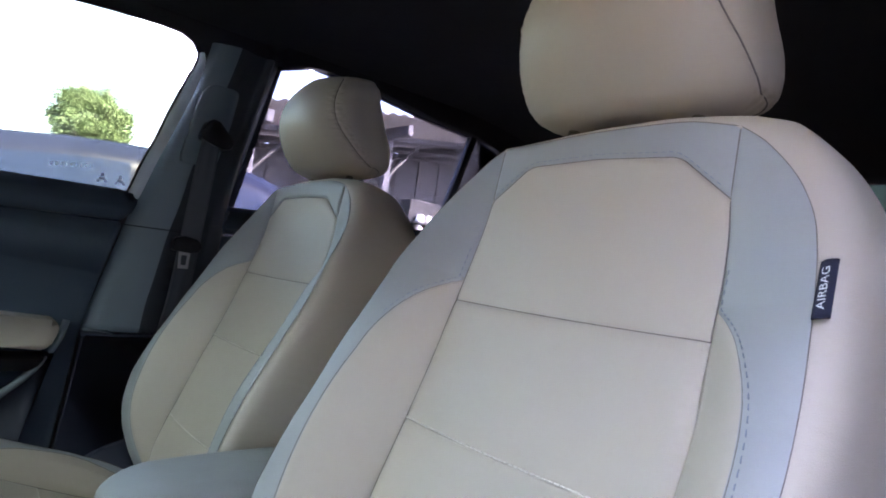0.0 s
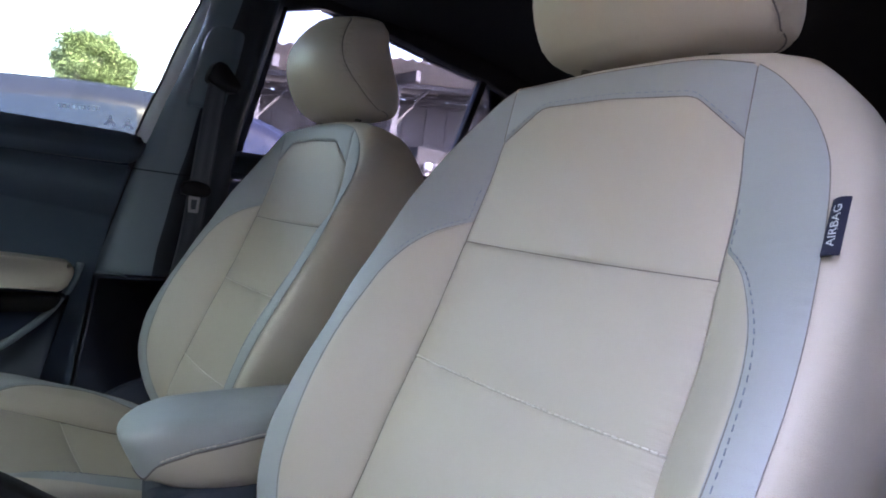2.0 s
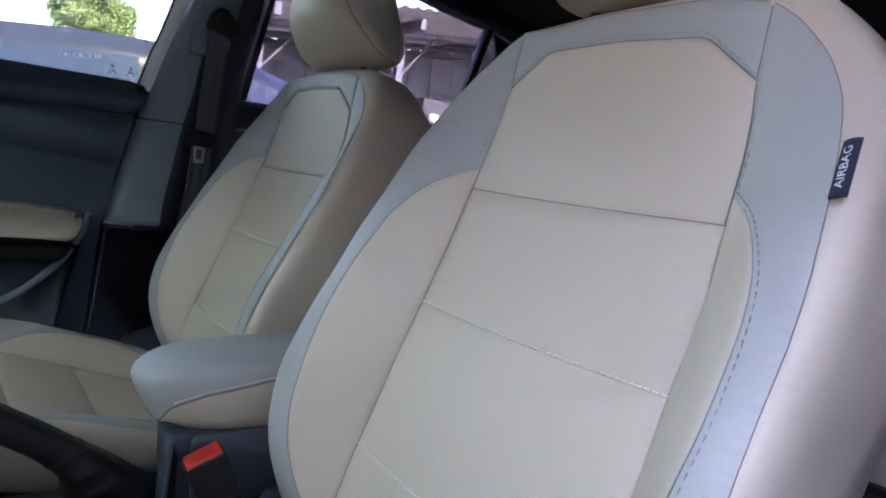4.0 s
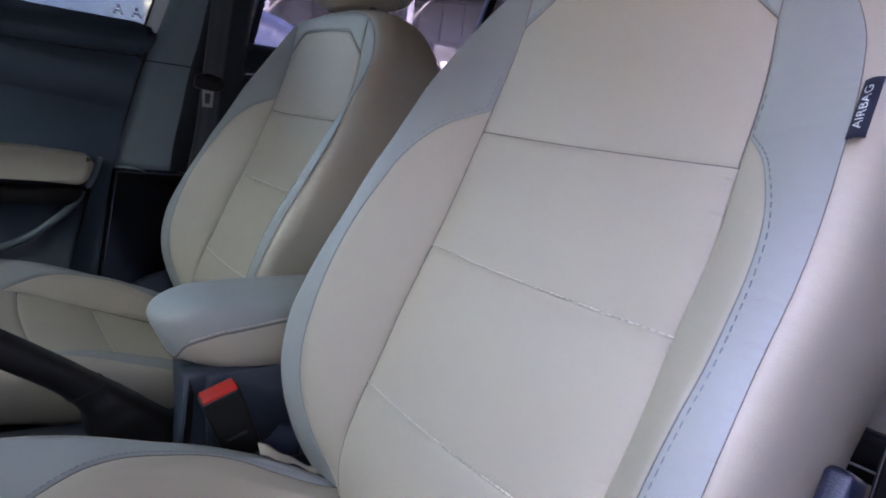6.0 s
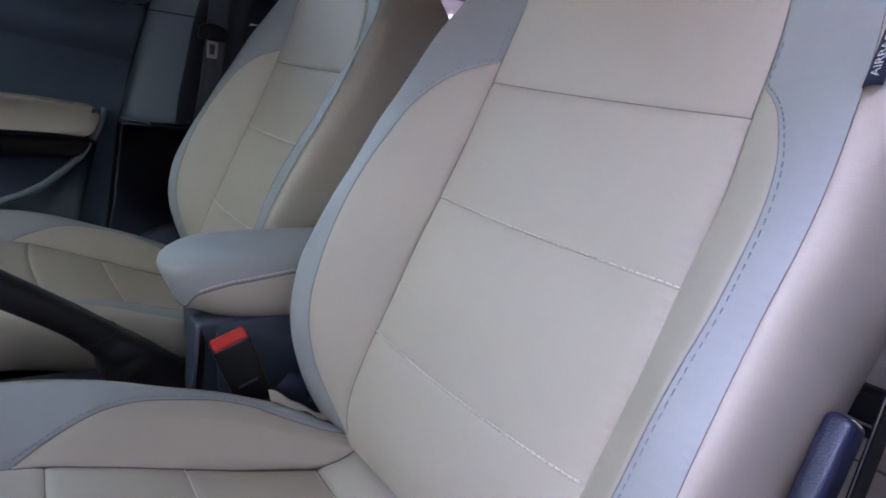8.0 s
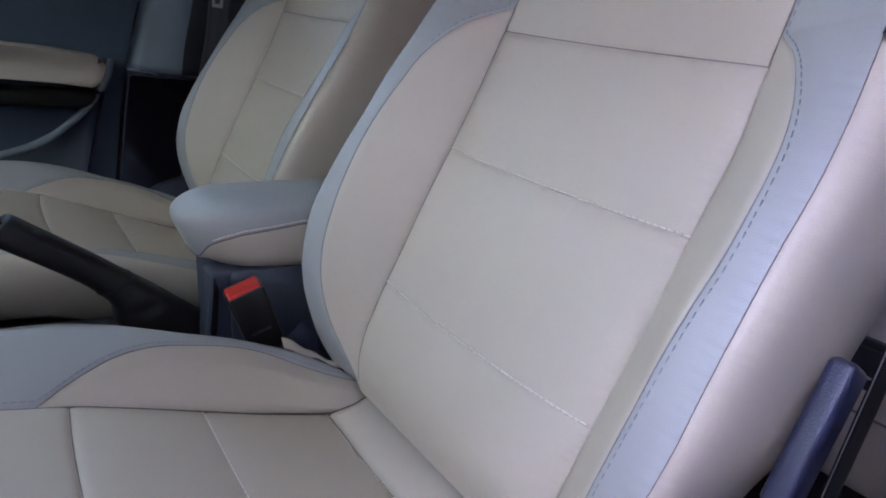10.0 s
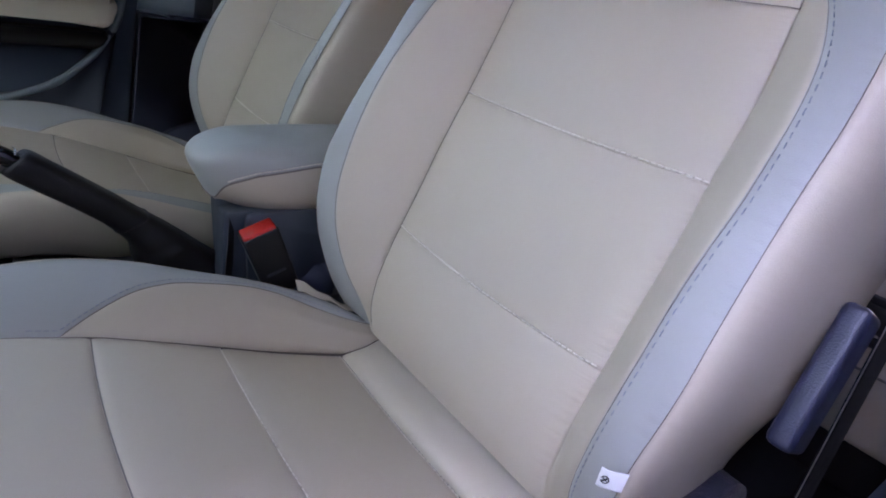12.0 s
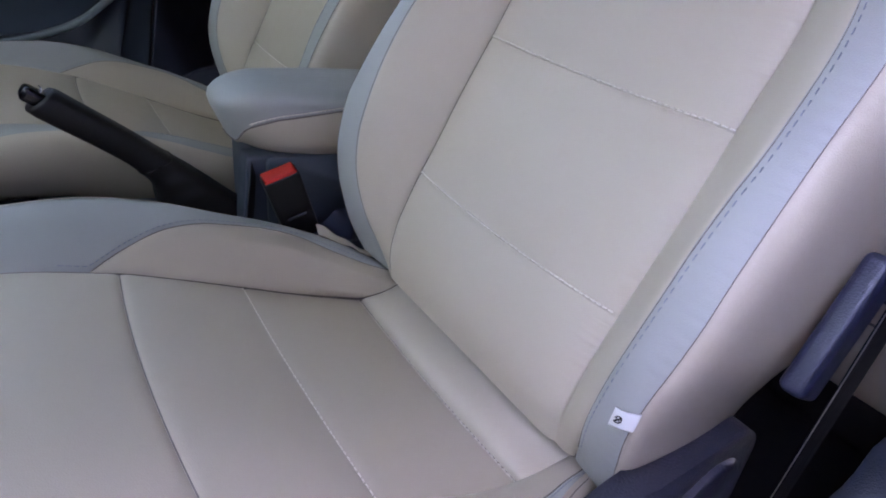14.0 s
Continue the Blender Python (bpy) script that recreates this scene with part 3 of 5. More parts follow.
def cushion(seat):
    def run(T, s0, s1, side):
        def f(t):
            k = s0 + (s1 - s0) * np.asarray(t, float)
            q = T(k)
            return on_cushion(side * q[..., 0], k, q[..., 1])
        return f

    def over(s, bow):
        q = C_PANEL(np.array(s))

        def f(t):
            t = np.asarray(t, float)
            return on_cushion(q[0] * (2 * t - 1), s + bow * 4 * t * (1 - t), np.full(t.shape, q[1]))
        return f
    # flanks and front: swept down from the outer seam
    ss = np.linspace(-0.16, 0.455, 64)
    right = np.c_[C_PIPE(ss)[:, 0], ss, C_PIPE(ss)[:, 1]]
    xs = np.linspace(0.225, -0.225, 24)[1:-1]
    front = np.c_[xs, np.full(22, 0.455) + 0.02 * (1 - (xs / 0.225) ** 2), np.full(22, -0.058)]
    K = np.vstack([right, front, right[::-1] * [-1, 1, 1]])
    d = np.gradient(K[:, :2], axis=0)
    o = np.c_[d[:, 1], -d[:, 0]]
    for _ in range(5):
        o[1:-1] = (o[:-2] + 2 * o[1:-1] + o[2:]) / 4
    o /= np.linalg.norm(o, axis=1, keepdims=True)
    rows = []
    for tau in np.concatenate([[0, 0.01, 0.03, 0.06], np.linspace(0.1, 1, 16)]):
        off = -0.0035 * math.exp(-tau / 0.02) + 0.014 * math.sin(math.pi * min(1, tau ** 0.6)) - 0.02 * tau ** 3
        rows.append(on_cushion(K[:, 0] + o[:, 0] * off, K[:, 1] + o[:, 1] * off, K[:, 2] - 0.105 * tau))
    rows = np.array(rows)
    last = rows[-1]
    mid = (last + last[::-1]) / 2
    rows = np.concatenate([rows, [last * 0.5 + mid * 0.5], [mid]])
    base = put("cushion", grid_mesh("cushion", rows), BEIGE, seat)
    threads, pale, blue = [], [], []
    ks = np.linspace(-0.155, 0.455, 60)
    mid_ = lambda T: np.where((ks < 0.308)[:, None], T(ks), C_PANEL(ks))
    cols = [(C_PIPE(ks), -1), (mid_(C_WING), -1), (C_PANEL(ks), -1), (C_PANEL(ks), 1), (mid_(C_WING), 1), (C_PIPE(ks), 1)]
    # Sheet under the covers, coloured dark to stand in for seam shade.
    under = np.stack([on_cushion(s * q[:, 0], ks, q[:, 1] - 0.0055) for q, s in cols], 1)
    put("foam", grid_mesh("foam", under, CUSH_UP), SEAM, base, "backing sheet, dark for the shade in the seams")
    up = CUSH_UP

    def panel(name, material, label, *args, **kw):
        P, N = patch(*args, **kw)
        put(name, grid_mesh(name, P, up), material, base, label)
        return P, N
    P, N = panel("front_panel", BEIGE, "beige leather cushion front", over(0.283, 0.009), over(0.46, 0.015), run(C_PANEL, 0.283, 0.46, -1), run(C_PANEL, 0.283, 0.46, 1), up,
                 na=60, nb=40, bulge=0.004, sew=(0.0022, 0.0022, 0.0022, 0.0))
    threads += [P[0], P[:, 0], P[:, -1]]
    P, N = panel("middle_panel", BEIGE, "beige leather cushion field", over(0.157, 0.005), over(0.283, 0.009), run(C_PANEL, 0.157, 0.283, -1), run(C_PANEL, 0.157, 0.283, 1), up,
                 na=60, nb=40, bulge=0.004, sew=(0.0022, 0.0022, 0.0018, 0.0022))
    threads += [P[:, 0], P[:, -1]]
    pale.append(inset(P, N, "b", 0.0026))
    P, N = panel("middle_panel", BEIGE, "beige leather cushion field", over(0.0, 0.006), over(0.157, 0.005), run(C_PANEL, 0.0, 0.157, -1), run(C_PANEL, 0.0, 0.157, 1), up,
                 na=60, nb=40, bulge=0.004, sew=(0.0022, 0.0022, 0.003, 0.0018))
    threads += [P[:, 0], P[:, -1]]
    pale.append(inset(P, N, "b", 0.0026))
    # rear roll tucked under the backrest
    crest = line([on_cushion(*np.array(p)) for p in ((-0.158, -0.060, 0.058), (0.158, -0.060, 0.058))])
    P, N = panel("rear_roll", BEIGE, "beige leather roll along the cushion's rear", over(0.0, 0.006), crest, smooth_line([on_cushion(*np.array(p)) for p in ((-0.162, 0, 0.0115), (-0.1566, -0.010, 0.022), (-0.156, -0.025, 0.031), (-0.158, -0.045, 0.046), (-0.158, -0.060, 0.058))]),
                 smooth_line([on_cushion(*np.array(p)) for p in ((0.162, 0, 0.0115), (0.1566, -0.010, 0.022), (0.156, -0.025, 0.031), (0.158, -0.045, 0.046), (0.158, -0.060, 0.058))]), CUSH_UP * 0.8 + CUSH_FWD, na=50, nb=30, bulge=0.012, sew=(0.002, 0.002, 0.004, 0))
    threads += [P[:18, 0], P[:18, -1]]
    for s in (-1, 1):
        P, N = panel("inner_bolster", BEIGE, "beige leather cushion bolster", line([run(C_PANEL, 0.0, 0, s)(np.array([0.0]))[0], on_cushion(*np.array((s * 0.1566, -0.010, 0.022))), on_cushion(*np.array((s * 0.156, -0.025, 0.031))), on_cushion(*np.array((s * 0.158, -0.045, 0.046))), run(C_WING, -0.05, 0, s)(np.array([0.0]))[0]]),
                     point(run(C_WING, 0.308, 0.308, s)(np.array([0.0]))[0]), run(C_PANEL, 0.0, 0.308, s), run(C_WING, -0.05, 0.308, s), CUSH_UP + np.array([-0.7 * s, 0, 0]),
                     na=36, nb=80, bulge=0.001, sew=(0.002, 0.002, 0.0, 0))
        threads.append(P[:-2, -1])

        def inner(t, s=s):
            k = -0.16 + (0.46 + 0.16) * np.asarray(t, float)
            q = np.where((k < 0.308)[..., None], C_WING(k), C_PANEL(k))
            return on_cushion(s * q[..., 0], k, q[..., 1])
        P, N = panel("outer_bolster", GREY, "grey leather cushion bolster", line([inner(np.array([0.0]))[0], run(C_PIPE, -0.16, 0, s)(np.array([0.0]))[0]]),
                     line([inner(np.array([1.0]))[0], run(C_PIPE, 0.46, 0, s)(np.array([0.0]))[0]]), inner, run(C_PIPE, -0.16, 0.46, s), CUSH_UP, na=36, nb=110, bulge=0.006,
                     sew=(0.0025, 0.0025, 0, 0))
        threads.append(P[:, -1])
        p, q = inset(P, N, "l", 0.006)
        blue.append((p[4:int(len(p) * 0.72)], q[4:int(len(p) * 0.72)]))
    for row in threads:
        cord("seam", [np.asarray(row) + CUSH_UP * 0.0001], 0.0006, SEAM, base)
    for row in pale:
        stitches("pleat_stitching", [row], THREAD, base, length=0.0040, gap=0.0022, r=0.0008)
    for row in blue:
        stitches("wing_stitching", [row], BLUE_THREAD, base, length=0.0040, gap=0.0027, r=0.0005)
    return base


def seat_base(seat):
    """Plastic flanks, a frame between them and rails down to the floor."""
    part("seat_frame", box_bm(-0.21, 0.21, -0.40, 0.05, -0.16, -0.075, 0.015), BLACK, seat, "black steel seat frame")
    for s in (-1, 1):
        part("rail", box_bm(s * 0.19 - 0.018, s * 0.19 + 0.018, -0.48, 0.14, -0.262, -0.15, 0.006), STEEL, seat, "steel seat rail")


def side_covers(seat, outer):
    tall = rounded([(-0.44, -0.12), (-0.44, -0.03), (-0.30, 0.0), (-0.17, 0.035), (-0.115, 0.096), (-0.06, 0.121), (0.02, 0.131), (0.078, 0.142), (0.108, 0.118), (0.125, 0.0), (0.11, -0.12)], 0.03, 9)
    flank = part("side_cover", plate_bm(tall, outer * 0.232, outer * 0.259, 0.011, 4), GRAINED, seat, "coarse-grained black plastic side cover")
    well = rounded([(-0.36, -0.10), (-0.28, -0.04), (-0.10, -0.01), (-0.01, 0.080), (0.048, 0.114), (0.085, 0.108), (0.105, 0.0), (0.08, -0.10)], 0.03)
    part("cover_inset", plate_bm(well, outer * 0.252, outer * 0.2645, 0.005), GRAINED, flank)
    low = rounded([(-0.44, -0.14), (-0.44, 0.02), (-0.20, -0.02), (0.06, -0.05), (0.06, -0.14)], 0.02)
    part("side_cover", plate_bm(low, -outer * 0.20, -outer * 0.235, 0.010), PLASTIC, seat, "dark plastic side cover")


def front_seat():
    seat = empty("front_seat", (0, 0, 0))
    backrest(seat)
    headrest(seat)
    cushion(seat)
    seat_base(seat)
    return tagged(seat, "beige leather front seat with grey bolsters and headrest", "car seat", "front seats")


seat_near = front_seat()
seat_far = copy_thing(seat_near, pose(-0.72, 0.05, -0.018))
side_covers(seat_near, 1)
side_covers(seat_far, -1)


def seat_label(anchor, along, width_dir, length, width, material, name, label, seat, curl=0.006):
    """A sewn-in cloth tag: a thin curled strip standing out of the seam."""
    a, w, l = np.array(anchor, float), np.array(width_dir, float), np.array(along, float)
    w /= np.linalg.norm(w)
    l /= np.linalg.norm(l)
    n = np.cross(l, w)
    rows = []
    for side in (0.0004, -0.0004):
        rows.append([[a + l * length * (j - 0.5) + w * width * i + n * (side + curl * math.sin(2.6 * i) * (0.7 + 0.5 * j)) for i in np.linspace(0, 1, 12)] for j in np.linspace(0, 1, 12)])
    G = np.array(rows)
    shell = np.concatenate([G[0], G[1][::-1]])
    ob = put(name, grid_mesh(name, shell, None, close_b=True), material, seat, label)
    return ob, G[0], n


def lettering(text, parent, G, normal, lift=0.0012, size=0.72):
    """Letters laid along a tag's face, following its curl."""
    cu = bpy.data.curves.new("lettering", "FONT")
    cu.body, cu.size, cu.align_x, cu.align_y = text, 1.0, "CENTER", "CENTER"
    tmp = new("lettering", cu)
    bpy.context.view_layer.update()
    me = bpy.data.meshes.new_from_object(tmp.evaluated_get(bpy.context.evaluated_depsgraph_get()))
    bpy.data.objects.remove(tmp)
    co = np.array([v.co[:] for v in me.vertices])
    cx, cy = co[:, 0], co[:, 1]
    kx = size / (cx.max() - cx.min())
    ky = 0.46 / (cy.max() - cy.min())
    n = G.shape[0] - 1
    for v, x, y in zip(me.vertices, cx, cy):
        j, i = (0.5 + (x - (cx.max() + cx.min()) / 2) * kx) * n, (0.47 - (y - (cy.max() + cy.min()) / 2) * ky) * n
        j0, i0 = int(np.clip(j, 0, n - 1)), int(np.clip(i, 0, n - 1))
        fj, fi = j - j0, i - i0
        p = (G[j0, i0] * (1 - fj) * (1 - fi) + G[j0 + 1, i0] * fj * (1 - fi) + G[j0, i0 + 1] * (1 - fj) * fi + G[j0 + 1, i0 + 1] * fj * fi)
        v.co = p + normal * lift
    return put("lettering", me, WHITE, parent, "white woven letters")


# the airbag tag and the maker's tag on the outer seam of the seat beside the open door
q = B_PIPE(np.array(0.345))
tag, G, n = seat_label(on_back(*np.array((q[0] + 0.002, 0.345, q[1] + 0.003))), on_back(*np.array((-0.09, 1.0, -0.10))) - BACK_AT, (0.88, -0.36, 0.12), 0.044, 0.0140, NAVY, "airbag_tag", "navy woven airbag tag", seat_near, -0.002)
toward = np.array((0.0, -1.0, 0.2))
n = n if n @ toward > 0 else -n
lettering("AIRBAG", tag, G, n)
q = B_PIPE(np.array(-0.02))
lab, G, n = seat_label(on_back(*np.array((q[0] + 0.000, -0.038, 0.0545))), on_back(*np.array((0.05, 1.0, 0.35))) - BACK_AT, (-1.0, 0.0, -0.45), 0.0165, 0.0205, WHITE, "maker_tag", "small white cloth tag with a dark round emblem", seat_near, 0.004)
n = n if n @ toward > 0 else -n
c = (G[5, 7] + G[6, 7]) / 2 + n * 0.001
l_, w_ = (G[9, 7] - G[2, 7]), (G[5, 11] - G[5, 2])
l_, w_ = l_ / np.linalg.norm(l_), w_ / np.linalg.norm(w_)
bm = bmesh.new()
ring = [bm.verts.new(c + 0.0036 * (math.cos(a) * l_ + math.sin(a) * w_)) for a in np.linspace(0, 2 * math.pi, 21)[:-1]]
ring2 = [bm.verts.new(c + 0.0025 * (math.cos(a) * l_ + math.sin(a) * w_)) for a in np.linspace(0, 2 * math.pi, 21)[:-1]]
for i in range(20):
    if i not in (4, 5):
        bm.faces.new((ring[i], ring[(i + 1) % 20], ring2[(i + 1) % 20], ring2[i]))
for k in (-1, 1):
    d = l_ * k * 0.6 + w_ * 0.8
    e = np.cross(n, d)
    bm.faces.new([bm.verts.new(c + p) for p in (-d * 0.0036 - e * 0.0006, d * 0.0036 - e * 0.0006, d * 0.0036 + e * 0.0006, -d * 0.0036 + e * 0.0006)])
part("emblem", bm, INK, lab, "dark printed emblem", smooth=False)

# recliner handle beside the seat
def recliner_handle(seat):
    a, b = np.array((0.287, 0.032, 0.220)), np.array((0.284, 0.074, 0.312))
    d = (b - a) / np.linalg.norm(b - a)
    s = np.cross(d, (1, 0, 0))
    s /= np.linalg.norm(s)
    bm = box_bm(-0.0095, 0.0095, -0.018, 0.018, -0.054, 0.054, 0.006, 4)
    m = Matrix(((1, s[0], d[0], 0), (0, s[1], d[1], 0), (0, s[2], d[2], 0), (0, 0, 0, 1)))
    bmesh.ops.transform(bm, matrix=Matrix.Translation((a + b) / 2) @ m, verts=bm.verts)
    return part("recliner_handle", bm, LEVER, seat, "dark slate plastic recliner handle")


recliner_handle(seat_near)


# ---- centre console, armrest, handbrake, buckle ----
def centre_console():
    con = empty("centre_console", (-0.36, -0.1, -0.25))
    mv = Matrix.Translation((0.36, 0.1, 0.25))

    def add(name, bm, m, label=""):
        bmesh.ops.transform(bm, matrix=mv, verts=bm.verts)
        return part(name, bm, m, con, label)
    low = rounded([(-1.0, -0.25), (-1.0, 0.05), (-0.60, 0.062), (-0.16, 0.045), (0.25, 0.045), (0.25, -0.25)], 0.02)
    add("tunnel_cover", plate_bm(low, -0.462, -0.272, 0.012), CONSOLE, "slate plastic tunnel cover")
    tower = rounded([(-0.118, 0.030), (-0.128, 0.168), (0.26, 0.170), (0.26, 0.030)], 0.012)
    bm = plate_bm(tower, -0.438, -0.292, 0.003)
    add("box_body", bm, CONSOLE, "slate plastic console box")
    slot = [(-0.1400, 0.146), (-0.1460, 0.163), (-0.1480, 0.120), (-0.1515, 0.050), (-0.1440, 0.050), (-0.1405, 0.105)]
    add("box_shoulder", plate_bm(rounded([(-0.153, 0.030), (-0.150, 0.1675), (-0.110, 0.1685), (-0.105, 0.030)], 0.006), -0.332, -0.300, 0.004), CONSOLE, "slate plastic console box front")
    add("panel_gap", plate_bm(slot, -0.302, -0.2965, 0.001), BLACK, "dark gap beside the console box")
    for x, y in ((-0.37, -0.46), (-0.37, -0.56)):
        bm = bmesh.new()
        tube_into(bm, [(x, y, 0.050), (x, y, 0.0635), (x, y, 0.064)], 0.040, 28)
        add("cup_holder", bm, BLACK, "black round cup holder")
    bm = bmesh.new()
    tube_into(bm, [(-0.300 + 0.0, y, 0.066 + 0.004 * math.sin(y * 9)) for y in np.linspace(-0.9, -0.24, 20)], 0.003, 8)
    add("edge_trim", bm, CHROME, "thin bright console edge")
    return tagged(con, "slate plastic centre console between the front seats", "console")


centre_console()


def armrest():
    """A padded lid: grey top skin over a beige side band, with a stitched seam."""
    arm = empty("armrest", (-0.365, 0.0, 0.175))
    off = np.array((0.365, 0.0, -0.175))
    th = np.linspace(0, 2 * math.pi, 161)[:-1]
    c, s = np.cos(th), np.sin(th)
    e = 2 / 3.3

    def ring(hw, y0, y1, zf):
        x = -0.365 + np.sign(c) * np.abs(c) ** e * hw
        y = (y0 + y1) / 2 + np.sign(s) * np.abs(s) ** e * (y1 - y0) / 2
        y = y + 0.018 * ((x + 0.365) / 0.078) ** 2 * (y < 0.0)
        z = zf(x, y)
        y = y + np.clip((-0.05 - y) / 0.13, 0, 1) * (0.218 - z) * 0.55
        return np.stack([x, y, z], -1)

    def seam_z(x, y):
        side = np.interp(y, [-0.180, -0.166, -0.140, -0.113, -0.039, 0.3], [0.187, 0.193, 0.205, 0.214, 0.227, 0.233])
        k = np.clip((np.abs(x + 0.365) - 0.022) / 0.028, 0, 1)
        k = np.where(y < 0.0, k * k * (3 - 2 * k), 1.0)
        return 0.176 * (1 - k) + side * k
    low = [ring(0.050, -0.125, 0.26, lambda x, y: 0.166 + 0 * x), ring(0.066, -0.148, 0.28, lambda x, y: 0.1663 + 0 * x), ring(0.072, -0.160, 0.285, lambda x, y: 0.169 + 0 * x),
           ring(0.0755, -0.170, 0.288, lambda x, y: 0.173 + 0.25 * (seam_z(x, y) - 0.176)), ring(0.0770, -0.177, 0.29, lambda x, y: seam_z(x, y) - 0.003), ring(0.0755, -0.178, 0.29, seam_z)]
    band = np.array(low)
    ob = put("side_band", grid_mesh("side_band", band + off, None, close_a=True), BEIGE, arm, "beige leather armrest side")
    hi = []
    for k in np.concatenate([[0, 0.03, 0.07], np.linspace(0.12, 1, 22)]):
        d = 0.0755 * k
        up = math.sqrt(max(0.0, 1 - (1 - min(1, d / 0.026)) ** 2.2))
        z = lambda x, y: seam_z(x, y) * (1 - up) + up * (0.247 + 0.004 * k - 0.8 * np.clip(-0.105 - y, 0, 1) ** 1.5)
        d = d - 0.0025 * math.sin(math.pi * min(1, k * 4))
        hi.append(ring(max(0.0, 0.0755 - d), -0.178 - 0.006 * math.sin(math.pi * min(1, k * 3)) + d * (1 + 1.0 * k), 0.29 - d, z))
    top = put("lid_skin", grid_mesh("lid_skin", np.array(hi) + off, (0, 0, 1), close_a=True), GREY, arm, "grey leather armrest lid")
    bm = bmesh.new()
    bm.from_mesh(top.data)
    bmesh.ops.recalc_face_normals(bm, faces=bm.faces)
    bm.to_mesh(top.data)
    bm.free()
    edge = np.array(low[-1]) + off
    cord("seam", [np.vstack([edge, edge[:1]])], 0.0012, SEAM, arm)
    side = [i for i in range(len(low[-1])) if low[-1][i][0] > -0.318 and low[-1][i][1] > -0.172]
    side.sort(key=lambda i: low[-1][i][1])
    run = np.array([low[-1][i] for i in side]) + off + [0.0018, 0, 0.0050]
    nor = np.tile([1.0, 0, 0.2], (len(run), 1))
    nor /= np.linalg.norm(nor, axis=1, keepdims=True)
    stitches("stitching", [(run, nor)], THREAD, arm, length=0.0036, gap=0.002, r=0.0009)
    return tagged(arm, "padded grey leather armrest with beige sides on the console", "armrest")


armrest()


def handbrake():
    lever = empty("handbrake_lever", (-0.36, -0.18, 0.05))
    mv = np.array((0.36, 0.18, -0.05))
    # sections along the lever: top (y, z), bottom (y, z), half width
    sec = table([(0.0, -0.341, 0.2325, -0.367, 0.2110, 0.0165), (0.04, -0.336, 0.2310, -0.362, 0.2065, 0.0185), (0.12, -0.319, 0.2195, -0.347, 0.1960, 0.0195), (0.24, -0.286, 0.1970, -0.316, 0.1760, 0.0200),
                 (0.36, -0.258, 0.1775, -0.289, 0.1575, 0.0205), (0.46, -0.240, 0.1640, -0.274, 0.1460, 0.0205), (0.54, -0.222, 0.1510, -0.260, 0.1330, 0.0225), (0.62, -0.203, 0.1375, -0.248, 0.1180, 0.0260),
                 (0.72, -0.182, 0.1215, -0.242, 0.0900, 0.0300), (0.86, -0.150, 0.0960, -0.21, 0.0440, 0.0330), (1.0, -0.108, 0.0670, -0.130, 0.0420, 0.0340)])
    rows = []
    for k in np.linspace(0, 1, 56):
        y1, z1, y0, z0, w = sec(np.array(k))
        a_, b_ = np.array((-0.36, y1, z1)), np.array((-0.36, y0, z0))
        p, u = (a_ + b_) / 2, (a_ - b_) / 2
        wob = 1 + 0.035 * math.sin(k * 62) * (k > 0.56)
        rows.append([p + mv + w * wob * math.copysign(abs(math.cos(a)) ** 0.72, math.cos(a)) * np.array((1, 0, 0)) + math.copysign(abs(math.sin(a)) ** 0.72, math.sin(a)) * u
                     for a in np.linspace(0, 2 * math.pi, 37)[:-1]])
    rows = np.array(rows)
    rows = np.concatenate([rows[:1] * 0 + rows[0].mean(0), rows, rows[-1:] * 0 + rows[-1].mean(0)])
    grip = put("grip", grid_mesh("grip", rows, None, close_a=True), HIDE, lever, "black leather handbrake grip and gaiter")
    bm = bmesh.new()
    bm.from_mesh(grip.data)
    bmesh.ops.recalc_face_normals(bm, faces=bm.faces)
    bm.to_mesh(grip.data)
    bm.free()
    cord("seam", [np.vstack([rows[30], rows[30][:1]])], 0.0011, BLACK, grip)
    # release button in a bright ring
    d = np.array((0, -0.86, 0.51))
    p0 = np.array((-0.36, -0.354, 0.2225)) + mv
    up = np.cross((1.0, 0, 0), d)
    up = up if up[2] > 0 else -up
    m = Matrix(((1, d[0], up[0], p0[0]), (0, d[1], up[1], p0[1]), (0, d[2], up[2], p0[2]), (0, 0, 0, 1)))
    bm = box_bm(-0.0115, 0.0115, -0.014, 0.0175, -0.0080, 0.0080, 0.0050, 5)
    bmesh.ops.transform(bm, matrix=m, verts=bm.verts)
    part("button", bm, GLOSS, lever, "glossy black release button")
    bm = bmesh.new()
    tube_into(bm, [p0 + np.array((x, 0, 0)) + up * (0.0115 - 14 * x * x) + d * 0.003 for x in np.linspace(-0.0125, 0.0125, 16)], 0.0009, 6)
    part("button_rim", bm, CHROME, lever, "thin bright rim above the button")
    return tagged(lever, "black leather handbrake lever pulled up, on the console", "handbrake")


handbrake()


